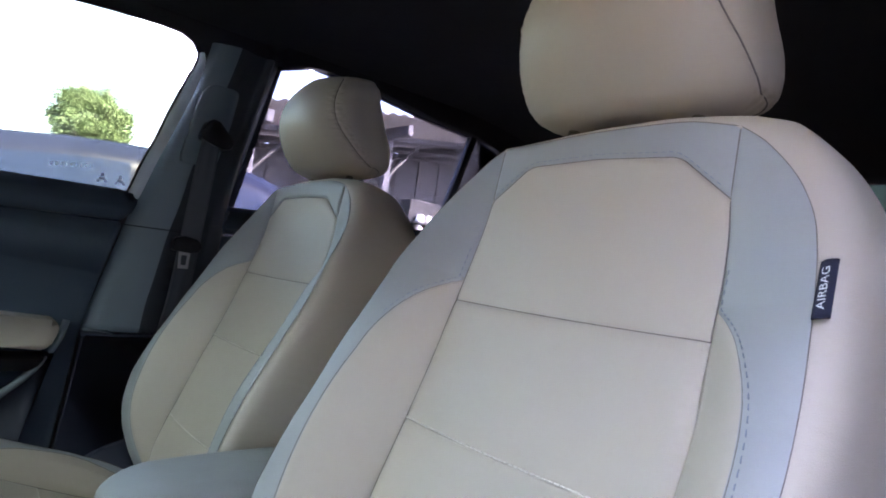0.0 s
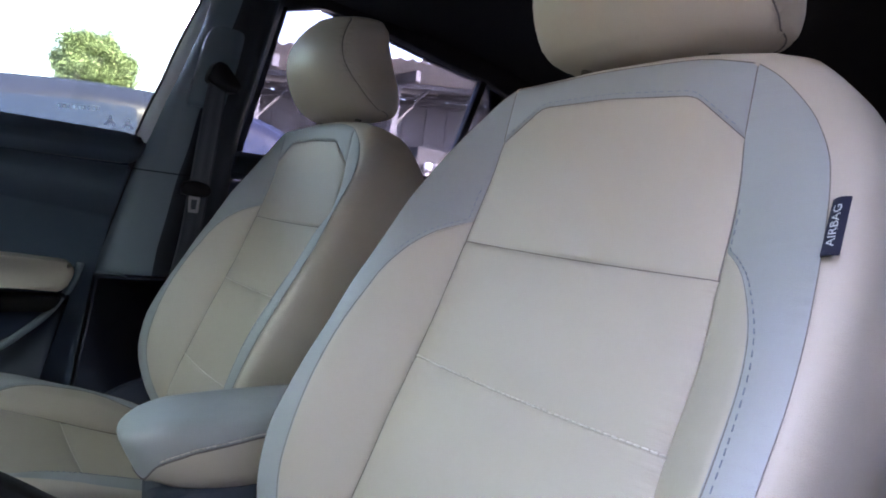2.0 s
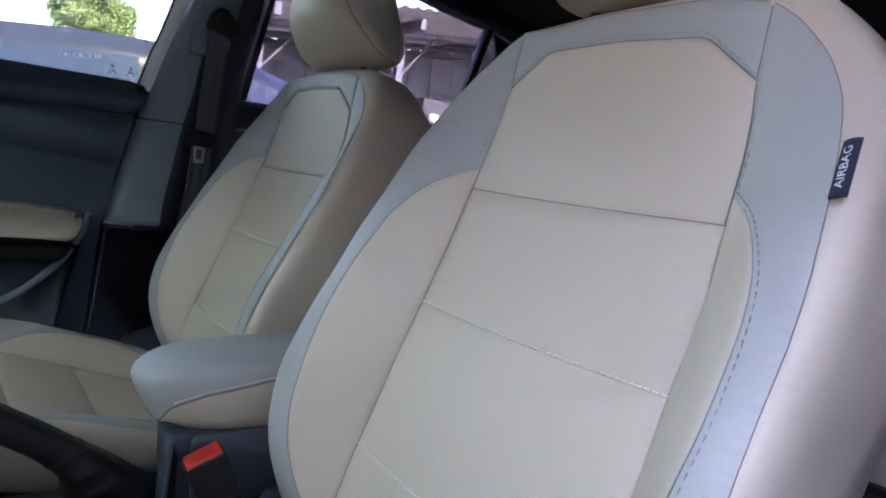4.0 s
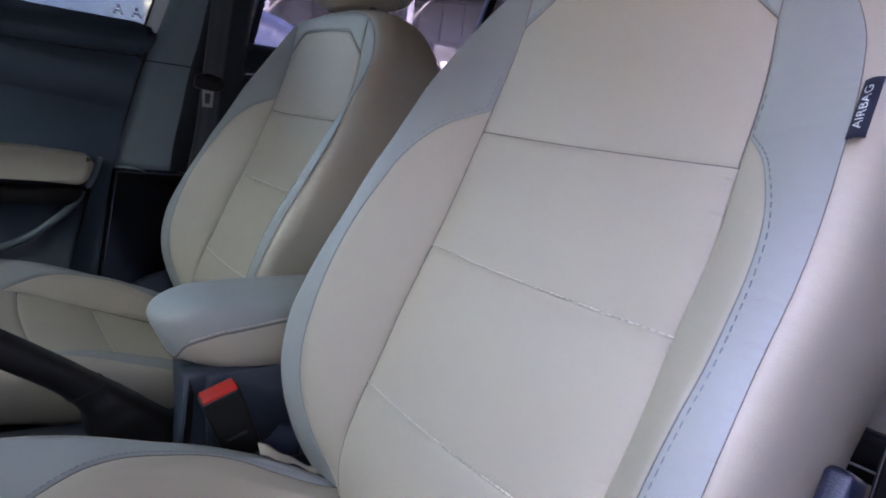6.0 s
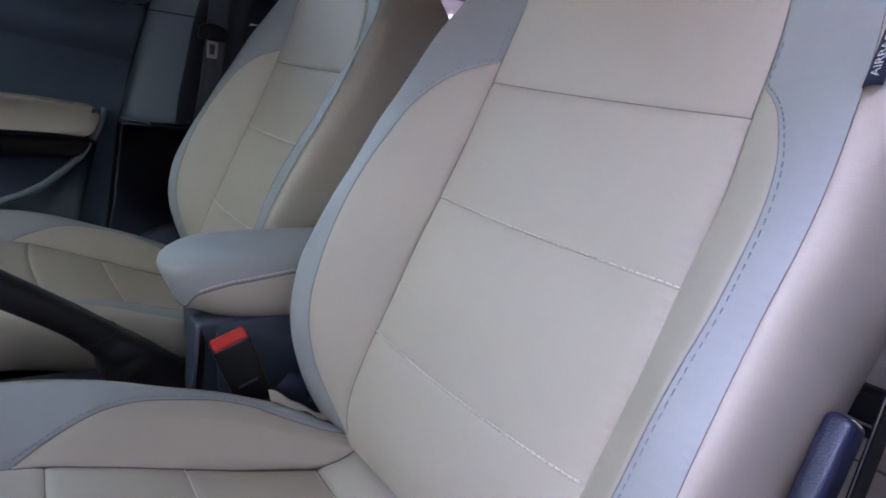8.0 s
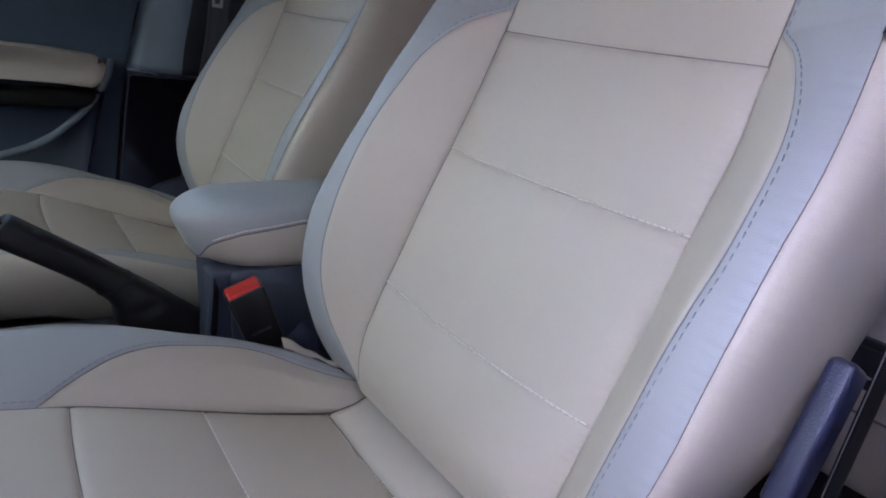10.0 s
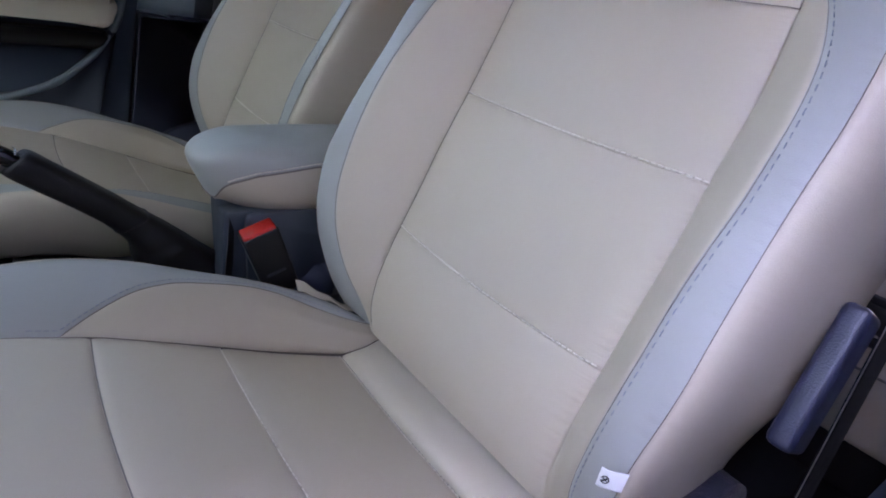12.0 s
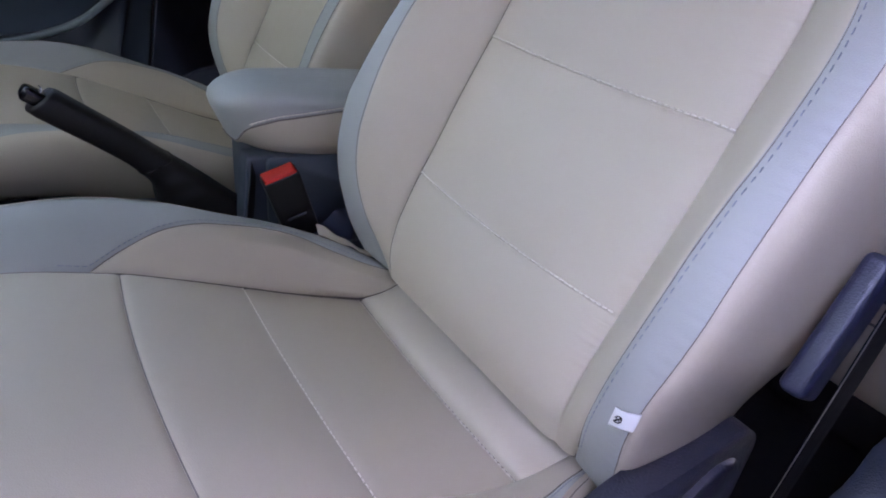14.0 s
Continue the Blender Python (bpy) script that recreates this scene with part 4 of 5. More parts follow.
def belt_buckle():
    bk = empty("belt_buckle", (-0.262, -0.10, 0.06))
    # axis of the buckle, its broad side and its thickness
    ax = np.array((0.02, -0.40, 0.92))
    ax /= np.linalg.norm(ax)
    th = np.array((0.93, -0.14, 0.10))
    th -= ax * (th @ ax)
    th /= np.linalg.norm(th)
    wd = np.cross(ax, th)
    c = np.array((-0.262, -0.109, 0.124))
    m = Matrix(((wd[0], th[0], ax[0], c[0] + 0.262), (wd[1], th[1], ax[1], c[1] + 0.10), (wd[2], th[2], ax[2], c[2] - 0.06), (0, 0, 0, 1)))
    bm = box_bm(-0.0225, 0.0225, -0.0145, 0.0145, -0.052, 0.042, 0.0042, 4)
    for v in bm.verts:
        if v.co.z < 0:
            v.co.x *= 1 - 0.05 * (-v.co.z / 0.052) ** 2
    bmesh.ops.transform(bm, matrix=m, verts=bm.verts)
    part("housing", bm, BLACK, bk, "black plastic buckle housing")
    bm = box_bm(-0.0205, 0.0205, -0.0118, 0.0130, 0.034, 0.0452, 0.0026, 3)
    for v in bm.verts:
        v.co.z -= 0.0016 * math.cos(v.co.x / 0.0185 * 1.5)
    bmesh.ops.transform(bm, matrix=m, verts=bm.verts)
    part("release_button", bm, RED, bk, "glossy red release button")
    bm = box_bm(-0.012, 0.012, 0.0142, 0.0153, -0.018, -0.014, 0.0005, 1)
    bmesh.ops.transform(bm, matrix=m, verts=bm.verts)
    part("moulded_mark", bm, GRAINED, bk)
    bm = box_bm(-0.012, 0.012, -0.004, 0.004, -0.16, -0.04, 0.003, 2)
    bmesh.ops.transform(bm, matrix=m, verts=bm.verts)
    part("stalk", bm, BLACK, bk, "black buckle stalk")
    return tagged(bk, "black seat belt buckle with a red button beside the seat", "belt buckle")


belt_buckle()


def loose_flap():
    """A narrow beige hem that sticks out behind the cushion's bolster."""
    rows = []
    for j in np.linspace(0, 1, 30):
        y = -0.082 + 0.100 * j
        z = 0.090 - 0.043 * j
        rows.append([(-0.230 + 0.034 * j - 0.010 * i + 0.002 * math.sin(j * 11), y, z + 0.009 * i * (0.6 + 0.5 * math.sin(j * 7 + 1)) + 0.0015 * math.sin(j * 19)) for i in np.linspace(0, 1, 6)])
    a = np.array(rows)
    b = a + [0.001, 0, -0.0016]
    G = np.concatenate([a.swapaxes(0, 1), b.swapaxes(0, 1)[::-1]])
    put("cover_hem", grid_mesh("cover_hem", G, None, close_b=True), BEIGE, seat_near, "loose beige hem of the seat cover")


loose_flap()


def plastic_film():
    """A crumpled bit of film left between seat and console."""
    rows = []
    for j in np.linspace(0, 1, 16):
        rows.append([(-0.276 + 0.010 * abs(math.sin(5 * j + 3 * i)) * (0.3 + i), -0.095 + 0.085 * j, 0.050 + 0.060 * i * (0.35 + 0.65 * j)) for i in np.linspace(0, 1, 12)])
    a = np.array(rows)
    G = np.concatenate([a, (a + [0.0012, 0, 0])[::-1]])
    return tagged(put("plastic_film", grid_mesh("plastic_film", G, None, close_b=True), FILM), "crumpled bluish plastic film between seat and console", "plastic film")


plastic_film()

# ---- car body: floor, lining, pillars, doors ----
MID = -0.36
tagged(part("floor", box_bm(-1.12, 0.40, -1.75, 1.95, -0.30, -0.258), CARPET), "charcoal carpet on the car's floor", "floor", kind="structure")
lining = [[(-0.36 + 0.80 * i, y, 1.085 - 0.05 * abs(i) ** 3 - 0.21 * max(0, (y - 0.9)) ** 1.6 - 0.155 * max(0, -0.1 - y) ** 1.5) for i in np.linspace(-1, 1, 25)] for y in np.linspace(-1.0, 1.72, 50)]
under = np.array(lining)
shell = np.concatenate([under, (under + [0, 0, 0.03])[::-1]])
tagged(put("ceiling", grid_mesh("ceiling", shell, None, close_b=True), LINING), "black cloth headlining", "ceiling", kind="structure")
tagged(part("wall_front", plate_bm([(-1.75, -0.30), (-1.75, 0.50), (-1.35, 0.640), (-1.04, 0.650), (-0.97, 0.58), (-0.98, 0.30), (-1.15, 0.10), (-1.28, -0.30)], -1.12, 0.40), PLASTIC), "dark plastic bulkhead and dashboard", "wall", kind="structure")
tagged(part("wall_rear", box_bm(-1.12, 0.40, 1.88, 1.94, -0.30, 0.60), LINING), "dark rear bulkhead", "wall", kind="structure")
tagged(part("rear_shelf", box_bm(-1.10, 0.38, 1.30, 1.90, 0.575, 0.605, 0.008), LINING), "black parcel shelf behind the rear bench", "shelf", kind="structure")


tagged(part("wall_left", plate_bm([(-1.75, -0.60), (-1.75, 0.46), (-1.10, 0.56), (1.95, 0.59), (1.95, -0.60)], -1.24, -1.205), PAINT), "dark outer skin of the car's side", "wall", kind="structure")
tagged(part("wall_right", plate_bm([(0.02, -0.60), (0.02, 0.56), (1.95, 0.59), (1.95, -0.60)], 0.485, 0.52), PAINT), "dark outer skin of the car's side", "wall", kind="structure")


def side_x(s, x):
    """x on the far (-1) or near (+1) side of the car, from the distance off its middle line."""
    return MID + s * x


def pillar_b(s):
    """Upper, middle and lower trim of the pillar behind the front door, with the door seal in front."""
    pil = empty("pillar_trim", (side_x(s, 0.76), 0.12, -0.25))
    mv = Matrix.Translation((-side_x(s, 0.76), -0.12, 0.25))

    def add(name, bm, m, label=""):
        bmesh.ops.transform(bm, matrix=mv, verts=bm.verts)
        return part(name, bm, m, pil, label)
    add("outer_skin", plate_bm([(0.07, 0.50), (0.19, 1.00), (0.19, 1.13), (0.34, 1.13), (0.305, 1.00), (0.205, 0.50)], side_x(s, 0.86), side_x(s, 0.79)), RUBBER, "black outer pillar skin")
    front = table([(0.306, -0.081), (0.36, -0.073), (0.44, -0.050), (0.53, -0.027), (0.60, -0.002), (0.70, 0.020), (0.84, 0.063), (0.965, 0.100), (1.02, 0.110)])
    rear = table([(0.306, 0.205), (0.541, 0.205), (0.66, 0.213), (0.80, 0.237), (0.94, 0.264), (1.02, 0.280)])
    # section from the door's edge over a rounded ridge into the belt's channel
    sec = table([(0.0, 0.786), (0.04, 0.771), (0.10, 0.759), (0.20, 0.749), (0.36, 0.7395), (0.45, 0.738), (0.54, 0.744), (0.62, 0.752), (0.80, 0.754), (0.95, 0.753), (1.0, 0.776)])
    tt = np.linspace(0, 1, 60)
    G = [[(side_x(s, q), y, z) for q, y in zip(sec(tt)[:, 0] - 0.004 * max(0.0, (z - 0.6)) ** 1.5, front(z)[0] + (rear(z)[0] - front(z)[0]) * tt)] for z in np.linspace(0.306, 1.0, 50)]
    G = [[(side_x(s, 0.782), p[1], p[2] - 0.004) for p in G[0]], [(p[0] + s * 0.006, p[1], p[2] - 0.003) for p in G[0]]] + G
    G = np.array(G)
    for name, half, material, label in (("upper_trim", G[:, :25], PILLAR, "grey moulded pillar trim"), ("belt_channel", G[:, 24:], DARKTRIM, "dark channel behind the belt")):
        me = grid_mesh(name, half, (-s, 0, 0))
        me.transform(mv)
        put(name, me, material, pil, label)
    bm = bmesh.new()
    tube_into(bm, [(side_x(s, q), front(0.54)[0] + (rear(0.54)[0] - front(0.54)[0]) * k, 0.540) for k, q in zip(np.linspace(0.02, 0.55, 24), sec(np.linspace(0.02, 0.55, 24))[:, 0])], 0.0014, 6)
    add("trim_joint", bm, RUBBER, "dark joint in the pillar trim")
    low = [(-0.145, -0.25), (-0.094, 0.06), (-0.074, 0.298), (0.205, 0.298), (0.26, -0.25)]
    add("lower_trim", plate_bm(rounded(low, 0.006), side_x(s, 0.800), side_x(s, 0.744), 0.008, 4), PLASTIC, "dark lower pillar trim")
    bm = bmesh.new()
    tube_into(bm, [(side_x(s, 0.752), -0.073, 0.306), (side_x(s, 0.746), -0.05, 0.306), (side_x(s, 0.7425), -0.028, 0.304), (side_x(s, 0.745), -0.014, 0.299)], 0.0026, 8)
    # Thin edge line in the paler colour of the upper trim.
    add("trim_edge", bm, PILLAR, "pale edge of the lower trim")
    guide = rounded([(0.072, 0.700), (0.070, 0.715), (0.097, 0.865), (0.116, 0.895), (0.185, 0.895), (0.172, 0.800), (0.150, 0.700)], 0.016)
    add("belt_guide", plate_bm(guide, side_x(s, 0.752), side_x(s, 0.7345), 0.003), PILLAR, "grey height adjuster plate")
    seal = smooth_line([(side_x(s, 0.764), -0.012, 0.60), (side_x(s, 0.768), -0.022, 0.555), (side_x(s, 0.768), -0.056, 0.42),
                        (side_x(s, 0.768), -0.083, 0.29), (side_x(s, 0.768), -0.100, 0.06), (side_x(s, 0.768), -0.150, -0.15)])
    bm = bmesh.new()
    tube_into(bm, seal(np.linspace(0, 1, 60)), 0.0065, 12)
    add("door_seal", bm, RUBBER, "black rubber door seal")
    return tagged(pil, "moulded grey trim of the pillar behind the front door", "pillar trim", kind="structure")


pillar_b(-1)
pillar_b(1)


def belt(s):
    """Webbing that hangs from a turning loop on the pillar, with its tongue."""
    b = empty("seat_belt", (side_x(s, 0.72), 0.12, 0.78))
    o = np.array((side_x(s, 0.72), 0.12, 0.78))
    ln = lambda pts: [np.array(p) - o for p in pts]

    def strip(c_line, wid, name, thick=0.0014):
        G = []
        for side in (1, -1):
            for i in np.linspace(-0.5, 0.5, 9):
                row = []
                for p, w in zip(c_line, wid):
                    ridge = 0.0011 * math.cos(i * 4 * math.pi)
                    row.append(np.array(p) - o + np.array((-s * (side * thick / 2 + ridge), i * side * w, -0.18 * i * side * w)))
                G.append(row)
        return put(name, grid_mesh(name, np.array(G), None, close_b=True), WEB, b, "dark woven belt webbing")
    k = np.linspace(0, 1, 30)
    yy, z = np.interp(k, [0, 0.5, 1], [0.126, 0.098, 0.040]), 0.775 - 0.775 * k
    strip([(side_x(s, 0.712 - 0.006 * math.sin(3 * t)), y, h) for t, y, h in zip(k, yy, z)], np.interp(k, [0, 0.1, 1], [0.040, 0.046, 0.046]), "webbing")
    loop = rounded([(0.098, 0.760), (0.110, 0.800), (0.128, 0.812), (0.172, 0.770), (0.176, 0.748), (0.15, 0.742)], 0.012)
    bm = plate_bm(loop, side_x(s, 0.733), side_x(s, 0.700), 0.009, 4)
    bmesh.ops.transform(bm, matrix=Matrix.Translation(-Vector(o)), verts=bm.verts)
    part("turning_loop", bm, BLACK, b, "black belt turning loop")
    grip = rounded([(0.070, 0.497), (0.072, 0.525), (0.094, 0.532), (0.130, 0.525), (0.134, 0.500), (0.110, 0.494)], 0.008)
    bm = plate_bm(grip, side_x(s, 0.720), side_x(s, 0.6985), 0.005, 3)
    bmesh.ops.transform(bm, matrix=Matrix.Translation(-Vector(o)), verts=bm.verts)
    part("tongue_grip", bm, BLACK, b, "black plastic tongue grip")
    bm = bmesh.new()
    ring = [(0.086, 0.498), (0.112, 0.498), (0.110, 0.458), (0.088, 0.458)]
    x0, x1 = side_x(s, 0.7045), side_x(s, 0.7025)
    inner = [(0.0925, 0.488), (0.1055, 0.488), (0.1045, 0.466), (0.0930, 0.466)]
    vo = [[bm.verts.new(np.array((x, y, h)) - o) for y, h in ring] for x in (x0, x1)]
    vi = [[bm.verts.new(np.array((x, y, h)) - o) for y, h in inner] for x in (x0, x1)]
    for i in range(4):
        j = (i + 1) % 4
        bm.faces.new((vo[0][i], vo[0][j], vi[0][j], vi[0][i]))
        bm.faces.new((vo[1][i], vo[1][j], vi[1][j], vi[1][i]))
        bm.faces.new((vo[0][i], vo[0][j], vo[1][j], vo[1][i]))
        bm.faces.new((vi[0][i], vi[0][j], vi[1][j], vi[1][i]))
    part("tongue", bm, STEEL, b, "steel belt tongue with a slot", smooth=False)
    return tagged(b, "dark seat belt hanging on the pillar with a steel tongue", "seat belt", "seat belts")


belt(-1)


def near_belt():
    b = empty("seat_belt", (0.31, 0.12, 0.2))
    G = []
    for side in (1, -1):
        for i in np.linspace(-0.5, 0.5, 5):
            G.append([(0.290 + 0.009 * k - 0.31 + side * 0.0008, 0.118 - 0.02 * k - 0.12 + i * side * 0.046, -0.20 + 0.62 * k - 0.2) for k in np.linspace(0, 1, 24)])
    put("webbing", grid_mesh("webbing", np.array(G), None, close_b=True), DARKWEB, b, "dark woven belt webbing")
    cord("selvedge", [np.array(G[0]) + [0.0, -0.0005, 0.0]], 0.0005, STEEL, b, "bright belt edge")
    part("anchor", box_bm(0.28 - 0.31, 0.30 - 0.31, 0.11 - 0.12, 0.16 - 0.12, -0.40 - 0.02, -0.36 - 0.02, 0.004), STEEL, b, "steel belt anchor")
    return tagged(b, "dark lap belt webbing running down to the sill", "seat belt", "seat belts")


near_belt()


def front_door(s):
    d = empty("front_door", (side_x(s, 0.79), -0.5, 0.0))
    mv = Matrix.Translation((-side_x(s, 0.79), 0.5, 0.0))

    def add(name, bm, m, label="", smooth=True):
        bmesh.ops.transform(bm, matrix=mv, verts=bm.verts)
        return part(name, bm, m, d, label, smooth)
    skin = [(-1.35, -0.30), (-1.35, 0.52), (-1.05, 0.545), (-0.024, 0.545), (-0.055, 0.42), (-0.080, 0.29), (-0.102, 0.05), (-0.165, -0.30)]
    add("inner_panel", plate_bm(rounded(skin, 0.01), side_x(s, 0.86), side_x(s, 0.757), 0.010, 4), DOORCAP, "dark moulded door panel")
    cap = [(-1.35, 0.524), (-1.35, 0.575), (-1.05, 0.602), (-0.040, 0.615), (-0.006, 0.607), (-0.003, 0.590), (-0.020, 0.549)]
    add("belt_cap", plate_bm(rounded(cap, 0.016), side_x(s, 0.85), side_x(s, 0.744), 0.020, 5), DOORCAP, "soft dark window ledge")
    pad = rounded([(-1.0, 0.285), (-1.0, 0.352), (-0.225, 0.338), (-0.130, 0.330), (-0.124, 0.312), (-0.139, 0.270), (-0.218, 0.276)], 0.012)
    add("armrest_pad", plate_bm(pad, side_x(s, 0.77), side_x(s, 0.690), 0.012, 5), BEIGE, "beige leather door armrest")
    # Solid black plate that stands in for the shadow line below the armrest.
    shelf = rounded([(-1.0, 0.225), (-1.0, 0.258), (-0.135, 0.258), (-0.155, 0.225)], 0.01)
    add("armrest_shade", plate_bm(shelf, side_x(s, 0.77), side_x(s, 0.712), 0.008), BLACK, "black strip for the shade below the armrest")
    lip = smooth_line([(side_x(s, 0.748), -0.105, 0.325), (side_x(s, 0.742), -0.116, 0.285), (side_x(s, 0.735), -0.142, 0.240), (side_x(s, 0.722), -0.19, 0.190), (side_x(s, 0.712), -0.27, 0.140), (side_x(s, 0.708), -0.45, 0.100), (side_x(s, 0.708), -0.9, 0.09)])
    bm = bmesh.new()
    tube_into(bm, lip(np.linspace(0, 1, 70)), 0.0075, 10)
    # Lighter grey than the pocket, painting the highlight along the lip.
    add("pocket_lip", bm, PILLAR, "curved door pocket lip, lightened for its edge highlight")
    low = rounded([(-1.0, -0.25), (-1.0, 0.085), (-0.46, 0.095), (-0.28, 0.130), (-0.20, 0.175), (-0.148, 0.230), (-0.126, 0.275), (-0.135, 0.20), (-0.19, -0.05), (-0.21, -0.25)], 0.02)
    add("pocket", plate_bm(low, side_x(s, 0.77), side_x(s, 0.730), 0.012), PLASTIC, "dark door pocket")
    pane = [(-1.55, 0.50), (-0.80, 0.96), (-0.10, 1.005), (0.060, 0.99), (0.075, 0.95), (0.0, 0.60)]
    p = add("window_pane", plate_bm(pane, side_x(s, 0.785), side_x(s, 0.789)), GLASS, "clear side window glass", False)
    # outline of the glass: rising front edge, nearly level top, rounded rear corner, rear edge down to the ledge
    edge = [(-1.55, 0.54), (-1.0, 0.86), (-0.70, 0.945), (-0.45, 0.972), (-0.292, 0.983), (-0.177, 0.994), (-0.10, 1.0), (0.0, 1.003), (0.045, 1.001), (0.072, 0.988), (0.087, 0.965), (0.084, 0.940),
            (0.068, 0.897), (0.041, 0.816), (0.020, 0.744), (-0.002, 0.681), (-0.024, 0.605)]
    rail = smooth_line([(side_x(s, 0.776), y + 0.004, z + 0.004) for y, z in edge], 8)
    bm = bmesh.new()
    tube_into(bm, rail(np.linspace(0, 1, 160)), 0.0042, 8)
    add("window_frame", bm, RUBBER, "black window seal")
    add("frame_rail", plate_bm(edge[:12] + [(0.16, 0.95), (0.26, 0.985), (0.26, 1.10), (-0.72, 1.09), (-1.05, 0.96), (-1.70, 0.56)], side_x(s, 0.782), side_x(s, 0.768)), LINING, "black roof-side rail")
    outer = smooth_line([(side_x(s, 0.770), y, z) for y, z in edge[10:]], 8)(np.linspace(0, 1, 60))
    inner = smooth_line([(side_x(s, 0.754), y, z) for y, z in ((0.096, 0.966), (0.100, 0.935), (0.083, 0.863), (0.053, 0.768), (0.027, 0.691), (0.002, 0.609), (-0.010, 0.590))], 8)(np.linspace(0, 1, 60))
    k = np.linspace(0, 1, 9)[:, None, None]
    reveal = outer[None] * (1 - k) + inner[None] * k + np.array((-s, -0.6, 0)) * 0.004 * np.sin(np.pi * k)
    me = grid_mesh("window_reveal", reveal, (-s, -1, 0))
    me.transform(mv)
    # Window light along this edge is put into its pale colour.
    put("window_reveal", me, LIT_TRIM, d, "pale moulded edge of the window opening, lightened for window light")
    bm = bmesh.new()
    tube_into(bm, outer + np.array((-s * 0.002, -0.001, 0)), 0.0026, 8)
    add("glass_run", bm, RUBBER, "black glass run along the rear edge")
    # etched maker's marks on the glass: bars and two pictograms
    gx0, gx1 = side_x(s, 0.7842), side_x(s, 0.7848)
    for i in range(9):
        y = -0.172 + i * 0.0092
        add("etched_mark", box_bm(min(gx0, gx1), max(gx0, gx1), y, y + (0.0045, 0.0058, 0.0030)[i % 3], 0.647 + 0.0012 * i - 0.003, 0.6510 + 0.0012 * i), ETCH, smooth=False)
    for y in (-0.078, -0.042):
        for dy, dz, w, h in ((0, 0, 0.012, 0.004), (0.003, 0.007, 0.006, 0.007), (-0.004, -0.006, 0.005, 0.004), (0.011, -0.005, 0.005, 0.004)):
            add("etched_mark", box_bm(min(gx0, gx1), max(gx0, gx1), y + dy, y + dy + w, 0.632 + dz, 0.632 + dz + h), ETCHDARK, smooth=False)
    return tagged(d, "dark front door trim with a beige armrest, window closed", "car door")


front_door(-1)


def open_door():
    """The door beside the near seat, swung out on its hinges."""
    d = empty("front_door", (0.455, -1.12, 0.0))
    part("inner_panel", plate_bm(rounded([(0.02, -0.30), (0.02, 0.53), (1.08, 0.545), (1.03, 0.29), (0.95, -0.30)], 0.02), 0.06, -0.035, 0.012), DOORCAP, d, "dark moulded door panel")
    part("belt_cap", plate_bm(rounded([(0.02, 0.534), (0.02, 0.60), (1.10, 0.615), (1.085, 0.549)], 0.014), 0.05, -0.048, 0.016), DOORCAP, d, "soft dark window ledge")
    part("armrest_pad", plate_bm(rounded([(0.12, 0.285), (0.12, 0.350), (0.98, 0.330), (0.97, 0.270)], 0.012), -0.03, -0.10, 0.012), BEIGE, d, "beige leather door armrest")
    part("window_pane", plate_bm([(0.04, 0.58), (0.30, 0.93), (0.55, 0.985), (1.14, 0.985), (1.19, 0.95), (1.09, 0.58)], -0.002, 0.002), GLASS, d, "clear side window glass", False)
    bm = bmesh.new()
    tube_into(bm, smooth_line([(0, 0.03, 0.56), (0, 0.30, 0.94), (0, 0.55, 0.995), (0, 1.14, 0.995), (0, 1.20, 0.955), (0, 1.09, 0.58)])(np.linspace(0, 1, 60)), 0.022, 10)
    part("window_frame", bm, RUBBER, d, "black window frame")
    d.matrix_world = pose(0.455, -1.12, 0.0, 0, 0, -46)
    return tagged(d, "dark front door with a beige armrest standing open", "car door")


open_door()


def rear_door(s):
    d = empty("rear_door", (side_x(s, 0.79), 0.7, 0.0))
    mv = Matrix.Translation((-side_x(s, 0.79), -0.7, 0.0))

    def add(name, bm, m, label="", smooth=True):
        bmesh.ops.transform(bm, matrix=mv, verts=bm.verts)
        return part(name, bm, m, d, label, smooth)
    add("inner_panel", plate_bm(rounded([(0.18, -0.30), (0.19, 0.545), (1.30, 0.58), (1.25, 0.2), (1.0, -0.30)], 0.02), side_x(s, 0.84), side_x(s, 0.757), 0.010), DOORCAP, "dark moulded rear door panel")
    add("belt_cap", plate_bm(rounded([(0.19, 0.549), (0.19, 0.616), (0.70, 0.640), (1.25, 0.665), (1.30, 0.584)], 0.014), side_x(s, 0.83), side_x(s, 0.748), 0.016, 4), DOORCAP, "soft dark window ledge")
    p = add("window_pane", plate_bm([(0.20, 0.58), (0.29, 1.0), (0.50, 1.04), (0.90, 1.0), (1.16, 0.95), (1.22, 0.62)], side_x(s, 0.780), side_x(s, 0.784)), TINTED, "violet-tinted rear window glass", False)
    bar = [(0.858, 0.60), (0.985, 1.01), (1.007, 1.00), (0.880, 0.60)]
    add("divider_bar", plate_bm(bar, side_x(s, 0.795), side_x(s, 0.768), 0.004), RUBBER, "black bar before the quarter glass")
    upper = [(0.30, 0.995), (0.40, 1.030), (0.56, 1.018), (0.80, 0.992), (0.98, 0.980), (1.09, 0.962), (1.14, 0.925), (1.17, 0.86), (1.24, 0.62), (1.9, 0.60), (1.60, 0.98), (1.0, 1.10), (0.28, 1.12)]
    add("frame_rail", plate_bm(upper, side_x(s, 0.81), side_x(s, 0.745), 0.010), LINING, "black roof-side rail and rear pillar")
    return tagged(d, "dark rear door trim with tinted glass and divider bar", "car door", "rear doors")


rear_door(-1)
rear_door(1)


